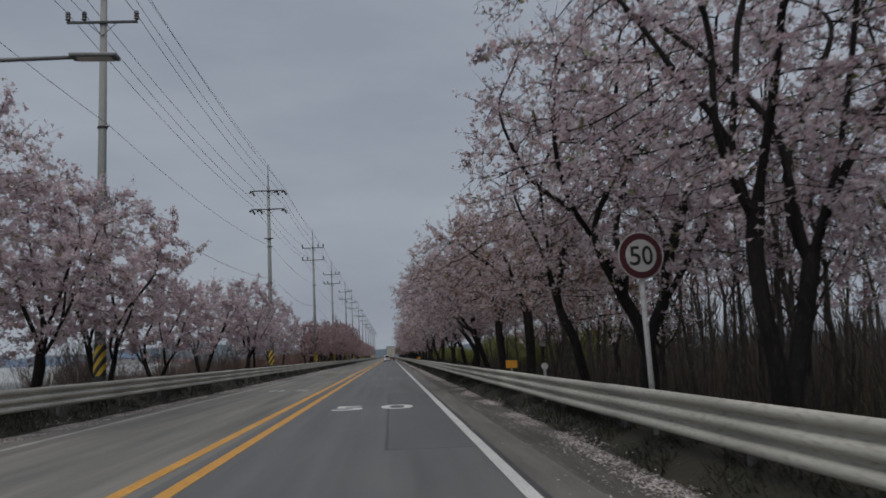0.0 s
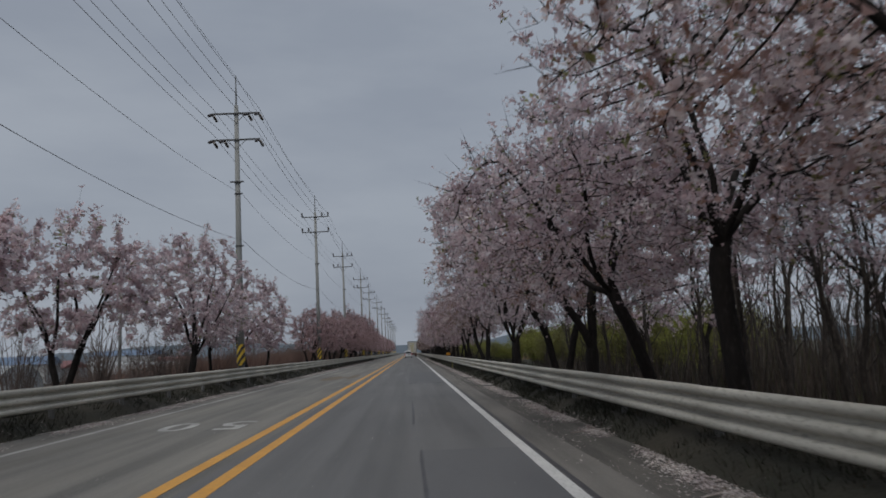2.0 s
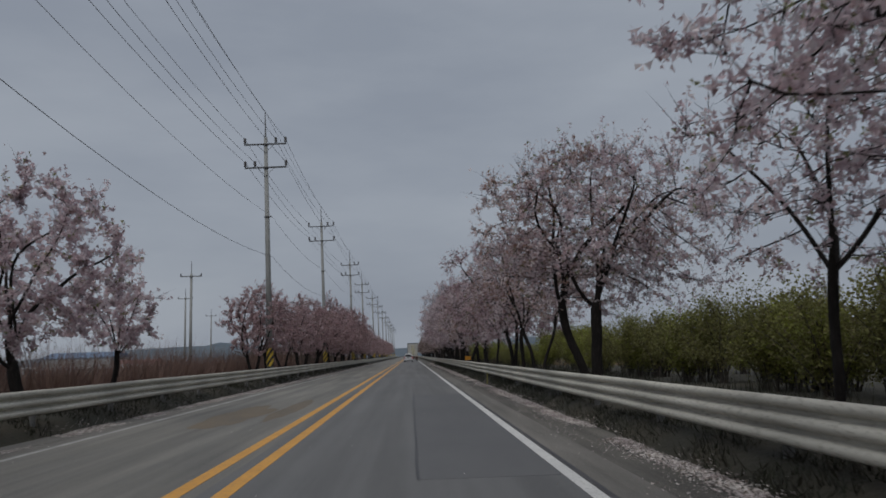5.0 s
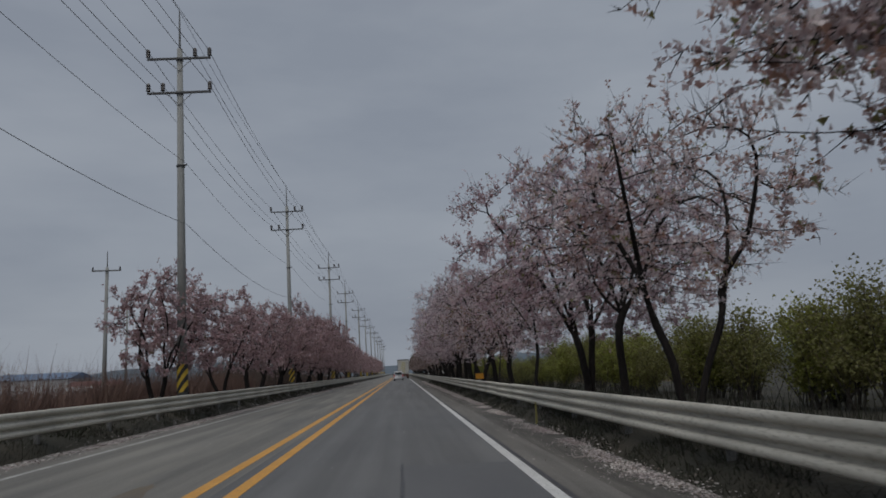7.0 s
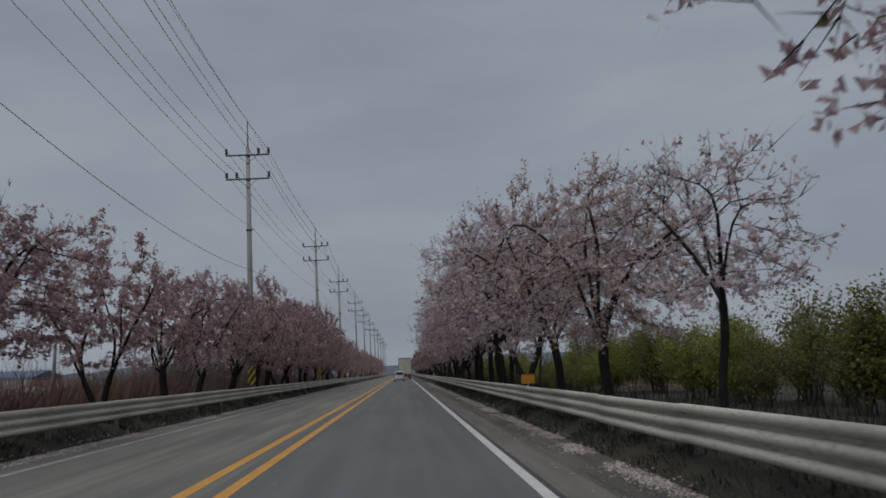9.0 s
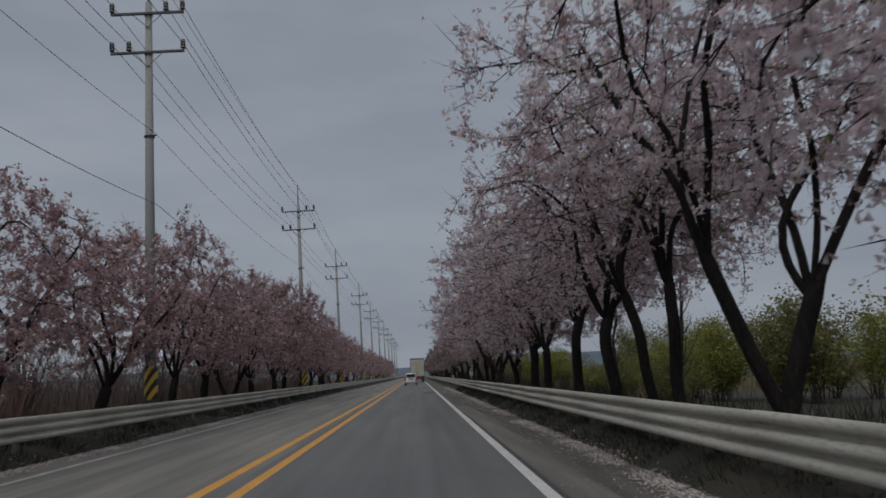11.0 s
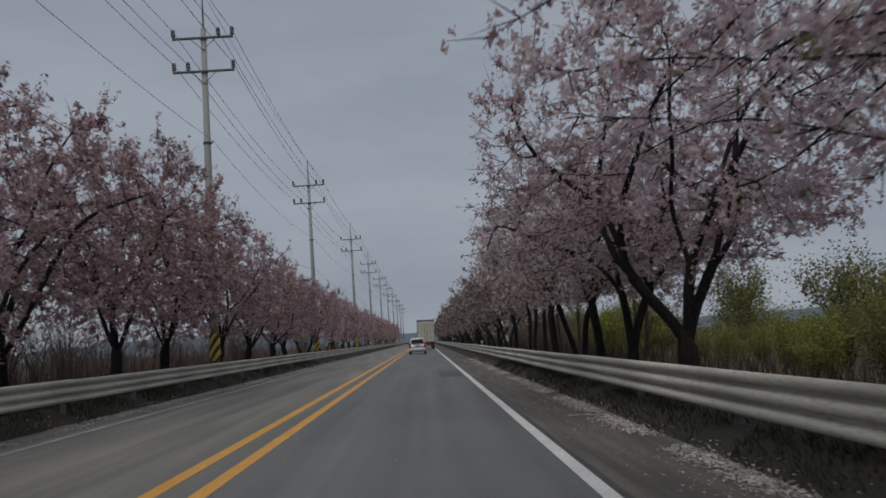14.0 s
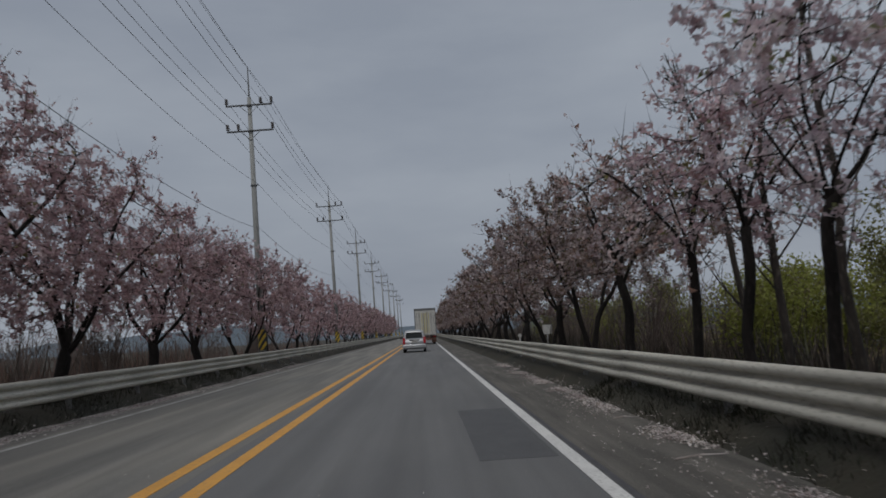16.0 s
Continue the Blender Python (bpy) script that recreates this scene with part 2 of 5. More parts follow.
def tube(points, radii, sides):
    """Rings round a line of points; returns corners and four-cornered faces."""
    p, r = np.asarray(points, float), np.asarray(radii, float)
    d = np.gradient(p, axis=0)
    d /= np.linalg.norm(d, axis=1)[:, None] + 1e-9
    u = np.empty_like(p)
    q = np.cross(d[0], (0, 0, 1.0) if abs(d[0][2]) < 0.9 else (1.0, 0, 0))
    for i in range(len(p)):
        q = q - d[i] * (q @ d[i])
        q = q / (math.sqrt(q @ q) + 1e-9)
        u[i] = q
    w = np.cross(d, u)
    a = np.arange(sides) * 2 * np.pi / sides
    v = p[:, None] + r[:, None, None] * (np.cos(a)[None, :, None] * u[:, None] + np.sin(a)[None, :, None] * w[:, None])
    i, j = np.meshgrid(np.arange(len(p) - 1), np.arange(sides), indexing="ij")
    k = (j + 1) % sides
    f = np.stack([i * sides + j, i * sides + k, (i + 1) * sides + k, (i + 1) * sides + j], -1).reshape(-1, 4)
    return v.reshape(-1, 3), f


def gather(pieces):
    vs, fs, n = [], [], 0
    for v, f in pieces:
        vs.append(v)
        fs.append(f + n)
        n += len(v)
    return np.concatenate(vs), np.concatenate(fs)


def flakes(rng, centres, size, up=0.0, corners=4):
    """A small flake at each centre, turned at random: bent with four corners, or flat with three."""
    n = len(centres)
    a = rng.normal(size=(n, 3))
    a[:, 2] *= 1 - up
    a /= np.linalg.norm(a, axis=1)[:, None]
    b = rng.normal(size=(n, 3))
    b[:, 2] *= 1 - up
    b -= (a * b).sum(1)[:, None] * a
    b /= np.linalg.norm(b, axis=1)[:, None] + 1e-9
    s = size * rng.uniform(0.6, 1.4, (n, 1)) / 2
    if corners == 3:
        v = np.stack([centres - a * s - b * s * 0.6, centres + a * s - b * s * 0.45, centres + b * s * 1.1], 1).reshape(-1, 3)
        return v, np.arange(3 * n).reshape(-1, 3)
    c = np.cross(a, b) * s * 0.35
    v = np.stack([centres - a * s, centres - b * s * 0.8 + c, centres + a * s, centres + b * s * 0.8 + c], 1).reshape(-1, 3)
    return v, np.arange(4 * n).reshape(-1, 4)


# ---- ground ----
def ground_height(x):
    pts = [(-400, -2.0), (-60, -1.6), (-18, -1.3), (-11, -0.9), (-8, 0.02), (-6.2, 0.34), (-5.6, 0.27), (-5.3, 0.06), (-5.15, -0.06), (5.2, -0.06), (5.4, 0.06), (5.75, 0.26), (6.4, 0.34),
           (8, 0.1), (11, -0.5), (20, -0.7), (60, -1.2), (400, -2.0)]
    return float(np.interp(x, [q[0] for q in pts], [q[1] for q in pts]))


Y0, Y1 = -60.0, 700.0
bm = bmesh.new()
xs = [-4000, -1500, -600, -250, -120, -70, -45, -30, -22, -18, -15, -13, -11, -9.5, -8, -7.2, -6.6, -6.1, -5.7, -5.45, -5.3, -5.15, -5.0, 5.0,
      5.2, 5.35, 5.5, 5.7, 6.1, 6.6, 7.2, 8, 9.5, 11, 13, 15, 18, 22, 30, 45, 70, 120, 250, 600, 1500, 4000]
ys = [-1500, -400, -120] + [-60 + 3 * i for i in range(100)] + [250, 275, 310, 350, 400, 480, 600, 800, 1200, 2000, 4500]
grid = [[bm.verts.new((x, y, ground_height(x) + (0.0 if abs(x) < 5.25 else (0.07 if abs(x) < 8 else 0.22) * noise.noise((x * 0.5, y * 0.35, 0))))) for x in xs] for y in ys]
for r0, r1 in zip(grid, grid[1:]):
    for a, b, c, d in zip(r0, r0[1:], r1[1:], r1):
        bm.faces.new((a, b, c, d))
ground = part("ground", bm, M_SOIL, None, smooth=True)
tagged(ground, "brown soil and rough verge beside the road", "ground", kind="structure")


# ---- road ----
def slab(name, x0, x1, y0, y1, z1, material, label, category, thick=0.05, steps=1, kind="structure"):
    b = bmesh.new()
    for i in range(steps):
        box(b, x0, x1, y0 + (y1 - y0) * i / steps, y0 + (y1 - y0) * (i + 1) / steps, z1 - thick, z1)
    bmesh.ops.remove_doubles(b, verts=b.verts, dist=1e-4)
    return tagged(part(name, b, material, None), label, category, kind=kind)


slab("road_lane_right", -0.27, 3.9, Y0, Y1, 0.0, M_ASPHALT, "dark grey asphalt driving lane", "road")
slab("road_lane_left", -4.35, -0.27, Y0, Y1, 0.0, M_ASPHALT_OLD, "lighter worn asphalt of the opposite lane", "road")
slab("shoulder_right", 3.9, 4.42, Y0, 121.0, -0.003, M_SHOULDER_PALE, "pale dusty asphalt strip beside the edge line", "road")
slab("shoulder_right", 3.9, 4.42, 121.0, Y1, -0.003, M_SHOULDER, "dusty grey-brown asphalt strip beside the edge line", "road")
slab("shoulder_verge", 4.42, 5.3, Y0, Y1, -0.008, M_SHOULDER, "dark dusty asphalt shoulder", "road")
slab("shoulder_left", -5.25, -4.35, Y0, Y1, -0.003, M_SHOULDER_PALE, "dusty grey asphalt shoulder", "road")
for x, w, m, lab in ((-0.53, 0.185, M_YELLOW, "yellow centre line on asphalt"), (0.0, 0.185, M_YELLOW, "yellow centre line on asphalt"), (3.735, 0.152, M_WHITE, "white edge line on asphalt"),
                     (-4.15, 0.12, M_WHITE_WORN, "faded white edge line on asphalt")):
    slab("road_line", x - w / 2, x + w / 2, Y0, Y1, 0.004, m, lab, "road marking", 0.004)
slab("asphalt_patch", 2.76, 3.6, 143.2, 148.4, 0.003, M_PATCH, "darker square patch in the asphalt", "road patch", 0.003)
slab("asphalt_patch", 2.31, 3.64, 8.5, 26.0, 0.003, M_PATCH_WIDE, "newer darker strip of asphalt in the lane", "road patch", 0.003)
slab("asphalt_patch", 2.04, 3.64, 49.0, 67.0, 0.003, M_PATCH_WIDE, "newer darker strip of asphalt in the lane", "road patch", 0.003)
M_STAIN = mat("brown_road_stain", (0.115, 0.1, 0.08), (0.15, 0.12, 0.085), 1.2, 0.9, bump=0.5, fine=90, c=(0.17, 0.13, 0.085), stretch=(1, 0.4, 1))
for x, y0, y1, w, seed in ((-2.35, 56.5, 63.5, 0.62, 2), (-1.35, 58.0, 66.0, 0.3, 5)):
    b = bmesh.new()
    ring = []
    for k in range(44):
        a = k * math.tau / 44
        q = 1 + 0.35 * noise.noise((math.cos(a) * 1.6, math.sin(a) * 1.6, seed)) + 0.15 * noise.noise((math.cos(a) * 5, math.sin(a) * 5, seed))
        ring.append(b.verts.new((x + w * q * math.cos(a), (y0 + y1) / 2 + (y1 - y0) / 2 * q * math.sin(a), 0.003)))
    b.faces.new(ring)
    tagged(part("road_stain", b, M_STAIN, None), "brown dried mud stain on the worn asphalt", "road stain", kind="structure")
slab("tar_edge", 3.83, 3.9, Y0, Y1, 0.003, M_TAR, "thin dark joint beside the white edge line", "road seam", 0.003)

# crack sealed with tar along the lane
for y0, y1, x0 in ((8.5, 26, 2.3), (49, 67.3, 2.03), (30, 36, 2.2)):
    rng = np.random.default_rng(int(y0))
    b = bmesh.new()
    prev = None
    n = int((y1 - y0) / 0.35)
    for i in range(n + 1):
        x, y = x0 + 0.02 * noise.noise((y0, i * 0.12, 0)) + 0.004 * rng.normal(), y0 + (y1 - y0) * i / n
        w = 0.016 + 0.014 * rng.random()
        cur = (b.verts.new((x - w, y, 0.0048)), b.verts.new((x + w, y, 0.0048)))
        if prev:
            b.faces.new((prev[0], prev[1], cur[1], cur[0]))
        prev = cur
    tagged(part("road_seam", b, M_TAR, None), "dark tar-filled seam in the asphalt", "road seam", kind="structure")


def digits(name, text, x0, x1, y0, y1, z, turned, material, label, category):
    """A flat character stretched to a rectangle on the road."""
    cu = bpy.data.curves.new(name, "FONT")
    cu.body = text
    cu.extrude = 0.002
    cu.offset = 0.012
    ob = bpy.data.objects.new(name, cu)
    me = bpy.data.meshes.new_from_object(ob)
    bpy.data.objects.remove(ob)
    co = np.empty(len(me.vertices) * 3, np.float32)
    me.vertices.foreach_get("co", co)
    co = co.reshape(-1, 3)
    lo, hi = co.min(0), co.max(0)
    q = (co - lo) / (hi - lo)
    if turned:
        q[:, :2] = 1 - q[:, :2]
    co[:, 0], co[:, 1], co[:, 2] = x0 + q[:, 0] * (x1 - x0), y0 + q[:, 1] * (y1 - y0), z + q[:, 2] * 0.004
    me.vertices.foreach_set("co", co.ravel())
    me.name = name
    return tagged(attach(name, me, material, None), label, category, "speed numbers painted on the road", "structure")


for text, x0, x1 in (("5", 0.8, 1.62), ("0", 2.1, 2.97)):
    digits("road_number", text, x0, x1, 17.35, 19.0, 0.001, False, M_WHITE, "white digit of the number 50 on asphalt", "road marking")
for text, x0, x1 in (("0", -2.95, -2.3), ("5", -1.8, -1.15)):
    digits("road_number", text, x0, x1, 30.4, 32.2, 0.001, True, M_WHITE_WORN, "faded white digit of the number 50 on asphalt", "road marking")


# ---- guard rails ----
WAVE = [(0.0, 0.0), (0.012, 0.022), (0.024, 0.08), (0.042, 0.112), (0.078, 0.12), (0.113, 0.114), (0.136, 0.084), (0.15, 0.022)]
RAIL_PROFILE = [(0.182 * k + z, max(d, 0.004)) for k in range(3) for z, d in WAVE][1:-1]


def beam_mesh(length, side):
    b = bmesh.new()
    rings = []
    for y in (0.0, length):
        f = [b.verts.new((-side * d, y, z)) for z, d in RAIL_PROFILE]
        k = [b.verts.new((-side * (d - 0.006), y, z)) for z, d in reversed(RAIL_PROFILE)]
        rings.append(f + k)
    n = len(rings[0])
    for i in range(n):
        b.faces.new((rings[0][i], rings[0][(i + 1) % n], rings[1][(i + 1) % n], rings[1][i]))
    bmesh.ops.recalc_face_normals(b, faces=b.faces)
    for f in b.faces:
        f.smooth = True
    me = bpy.data.meshes.new("beam")
    b.to_mesh(me)
    b.free()
    me.materials.append(M_STEEL)
    return me


for side, x, top in ((1, 5.68, 0.905), (-1, -5.45, 0.955)):
    rail = thing("guard_rail", "long grey galvanised three-wave guard rail on steel posts", "guard rail", "guard rails along the road", at=(x, 0, 0))
    beam = beam_mesh(4.06, side)
    b = bmesh.new()
    rod(b, (side * 0.11, 0, -0.3), (side * 0.11, 0, top - 0.07), 0.06, seg=10)
    box(b, side * 0.05 - 0.05, side * 0.05 + 0.05, -0.05, 0.05, top - 0.4, top - 0.1, 0.005)
    post = bpy.data.meshes.new("post")
    b.to_mesh(post)
    b.free()
    # darker steel than the beams, standing in for shade behind the rail
    post.materials.append(M_ARM)
    rng = np.random.default_rng(3 + side)
    y = -56.0
    while y < 500:
        ob = attach("beam", beam, None, rail)
        ob.location = (0.002 * rng.normal(), y, top - 0.53 + 0.0025 * rng.normal())
        ob.rotation_euler = (radians(0.05 * rng.normal()), 0, radians(0.04 * rng.normal()))
        if y < 260:
            ob = attach("post", post, None, rail)
            ob.location = (0, y + 0.05, 0)
        y += 4.0


# ---- utility poles and cables ----
POLE_Y = [-7.0, 23.4, 53.7, 84.3, 113.2, 145.1, 174.7, 207.3, 237.5, 268, 298.5, 329, 359.5, 390, 421]
LEAN = -0.02
ARM_Z = (13.85, 12.45)
RISE = [0.9, 0.9] + [0.0] * 13


def striped(name):
    m = mat(name, (0.55, 0.36, 0.03), (0.6, 0.42, 0.05), 4, 0.6)
    n, l = m.node_tree.nodes, m.node_tree.links
    p = n["Principled BSDF"]
    tc = n.new("ShaderNodeTexCoord")
    sep = n.new("ShaderNodeSeparateXYZ")
    l.new(tc.outputs["Object"], sep.inputs[0])
    a = n.new("ShaderNodeMath")
    a.operation = "MULTIPLY_ADD"
    a.inputs[1].default_value = -1.5
    l.new(sep.outputs["X"], a.inputs[0])
    l.new(sep.outputs["Z"], a.inputs[2])
    f = n.new("ShaderNodeMath")
    f.operation = "MULTIPLY"
    f.inputs[1].default_value = 2.3
    l.new(a.outputs[0], f.inputs[0])
    g = n.new("ShaderNodeMath")
    g.operation = "FRACT"
    l.new(f.outputs[0], g.inputs[0])
    h = n.new("ShaderNodeMath")
    h.operation = "GREATER_THAN"
    h.inputs[1].default_value = 0.5
    l.new(g.outputs[0], h.inputs[0])
    mx = n.new("ShaderNodeMixRGB")
    mx.inputs[2].default_value = (0.02, 0.02, 0.02, 1)
    l.new(h.outputs[0], mx.inputs[0])
    l.new(p.inputs["Base Color"].links[0].from_socket, mx.inputs[1])
    l.new(mx.outputs[0], p.inputs["Base Color"])
    return m


M_STRIPES = striped("striped_band")
M_PORCELAIN = mat("dark_porcelain", (0.035, 0.03, 0.03), (0.06, 0.05, 0.05), 6, 0.3)


def utility_pole(at, lean, strain=False, rise=0.0):
    p = thing("utility_pole", "tall grey concrete utility pole with two steel crossarms", "utility pole", "utility poles along the road", at=at)
    p.rotation_euler[1] = lean
    b = rod(bmesh.new(), (0, 0, -0.6), (0, 0, 14.3 + rise), 0.19, 0.105, 16)
    shaft = part("shaft", b, M_CONCRETE, p, smooth=True)
    b = rod(bmesh.new(), (0, 0, 14.2 + rise), (0, 0, 15.9 + rise), 0.05, 0.025, 8)
    part("peak_rod", b, M_ARM, p, "thin steel rod on the pole top")
    for z, mid in zip([q + rise for q in ARM_Z], (0.62, -0.62)):
        b = bmesh.new()
        box(b, -1.22, 1.22, -0.17, -0.09, z - 0.04, z + 0.04, 0.006)
        arm = part("crossarm", b, M_ARM_DARK, p)
        for x in (-1.18, mid, 1.18):
            b = bmesh.new()
            if strain:
                for s in (-1, 1):
                    for k in range(4):
                        q = (0.12 + 0.1 * k) * s
                        rod(b, (x + q * 0.2, -0.13 + q, z - 0.02 - abs(q) * 0.45), (x + q * 0.22, -0.13 + q + 0.07 * s, z - 0.06 - abs(q) * 0.45), 0.085, 0.055, 8)
                rod(b, (x - 0.1, -0.6, z - 0.24), (x, -0.13, z), 0.02, seg=6)
                rod(b, (x + 0.1, 0.35, z - 0.24), (x, -0.13, z), 0.02, seg=6)
            else:
                rod(b, (x, -0.13, z + 0.03), (x, -0.13, z + 0.12), 0.025, seg=8)
                for k in range(3):
                    rod(b, (x, -0.13, z + 0.1 + 0.1 * k), (x, -0.13, z + 0.2 + 0.1 * k), 0.09, 0.06, 10)
            part("insulator", b, M_PORCELAIN, arm, "dark porcelain insulator")
        b = bmesh.new()
        rod(b, (0.0, -0.13, z - 0.5), (0.5, -0.13, z - 0.03), 0.015, seg=6)
        rod(b, (0.0, -0.13, z - 0.5), (-0.5, -0.13, z - 0.03), 0.015, seg=6)
        rod(b, (0, 0, z - 0.05), (0, 0, z + 0.05), 0.135, seg=14)
        part("brace", b, M_ARM, arm)
    for z in (10.2, 9.6, 6.9) if strain else (9.5,):
        b = rod(bmesh.new(), (0, 0, z), (0, 0, z + 0.06), 0.17 if z > 8 else 0.175, seg=16)
        rod(b, (0.12, -0.1, z + 0.03), (0.27, -0.14, z + 0.03), 0.03, seg=8)
        if z > 9.8:
            box(b, -0.35, 0.35, -0.2, -0.14, z, z + 0.07, 0.005)
        part("cable_bracket", b, M_DARK, p)
    b = rod(bmesh.new(), (0, 0, 0.95), (0, 0, 1.98), 0.205, 0.2, 20)
    part("warning_band", b, M_STRIPES, p, "yellow and black striped band")
    return p


POLE_X = [-6.3, -7.3, -6.24, -5.97, -6.04, -5.82, -6.05, -5.85] + [-5.95] * 7
for i, y in enumerate(POLE_Y):
    if i:
        utility_pole((POLE_X[i], y, 0.05), LEAN, i == 2, RISE[i])


def pole_point(i, x, z):
    z += RISE[i] if z > 12 else 0.0
    return np.array((POLE_X[i] + x + LEAN * z, POLE_Y[i] - 0.13, 0.05 + z))


def cable(name, x, z, sag, r, label):
    pts = []
    for i in range(len(POLE_Y) - 1):
        a, b = pole_point(i, x, z), pole_point(i + 1, x, z)
        for s in np.linspace(0, 1, 13)[:-1]:
            q = a + (b - a) * s
            q[2] -= 4 * sag * s * (1 - s)
            pts.append(q)
    pts.append(pole_point(len(POLE_Y) - 1, x, z))
    v, f = tube(pts, [r] * len(pts), 5)
    return tagged(attach(name, quick(name, v, f, True), M_WIRE, None), label, "cable", "cables between the poles")


for z, mid in zip(ARM_Z, (0.62, -0.62)):
    for k, x in enumerate((-1.18, mid, 1.18)):
        cable("power_cable", x, z + 0.3, 0.42 + 0.05 * k, 0.011, "black power cable slung between pole crossarms")
cable("power_cable", 0.0, 15.9, 0.35, 0.008, "thin earth wire strung along the pole tops")
cable("service_cable", 0.24, 9.6, 0.5, 0.008, "black service cable hung below the crossarms")
cable("service_cable", 0.25, 7.2, 0.6, 0.01, "thick black service cable hung low on the poles")

# a second, lower line of poles out in the fields
for x, y, h in ((-15.4, 101.8, 8.3), (-20.5, 76, 9.6), (-24, 130, 9.0), (-30, 165, 9.0)):
    p = thing("utility_pole", "slim grey field utility pole with one crossarm", "utility pole", "field poles", at=(x, y, ground_height(x)))
    part("shaft", rod(bmesh.new(), (0, 0, -0.5), (0, 0, h + 1.2), 0.15, 0.09, 12), M_CONCRETE, p, smooth=True)
    part("peak_rod", rod(bmesh.new(), (0, 0, h + 1.2), (0, 0, h + 2.2), 0.035, 0.02, 6), M_ARM, p)
    arm = part("crossarm", box(bmesh.new(), -0.85, 0.85, -0.15, -0.08, h + 0.95, h + 1.03, 0.005), M_ARM, p)
    for xx in (-0.8, 0.8):
        part("insulator", rod(bmesh.new(), (xx, -0.11, h + 1.03), (xx, -0.11, h + 1.22), 0.06, 0.04, 8), M_PORCELAIN, arm)


# ---- trees ----
def curve_line(a, c, b, n):
    t = np.linspace(0, 1, n)[:, None]
    return (1 - t) ** 2 * a + 2 * t * (1 - t) * c + t ** 2 * b


def sweep(start, heading, end, n, rng, sway):
    """A smooth line from start towards end that leaves along heading, with slow bends."""
    L = np.linalg.norm(end - start)
    t = np.linspace(0, 1, n)[:, None]
    h = heading / (np.linalg.norm(heading) + 1e-9)
    mid = start + h * 0.42 * L + (end - start) * 0.08
    line = (1 - t) ** 2 * start + 2 * t * (1 - t) * mid + t ** 2 * end
    a, b = rng.normal(size=3), rng.normal(size=3)
    return line + sway * L * (np.sin(np.pi * t) * a * 0.5 + np.sin(2 * np.pi * t) * b * 0.6 + np.sin(5 * np.pi * t) * np.sin(np.pi * t) * a[[1, 2, 0]] * 0.22)


def posies(rng, centres, size, petals):
    """A flower cluster at each centre: small triangles that share the middle, so that each cluster has one colour."""
    n = len(centres)
    d1 = rng.normal(size=(n, petals, 3))
    d1 /= np.linalg.norm(d1, axis=2)[..., None]
    d2 = d1 + 0.95 * rng.normal(size=(n, petals, 3))
    d2 /= np.linalg.norm(d2, axis=2)[..., None]
    r = size * rng.uniform(0.55, 1.35, (n, 1, 1))
    v = np.concatenate([centres[:, None], centres[:, None] + r * d1, centres[:, None] + r * d2 * 0.9], 1)
    k = 1 + 2 * petals
    j = np.arange(petals)
    f = (np.arange(n) * k)[:, None, None] + np.stack([np.zeros_like(j), 1 + j, 1 + petals + j], 1)[None]
    return v.reshape(-1, 3), f.reshape(-1, 3)


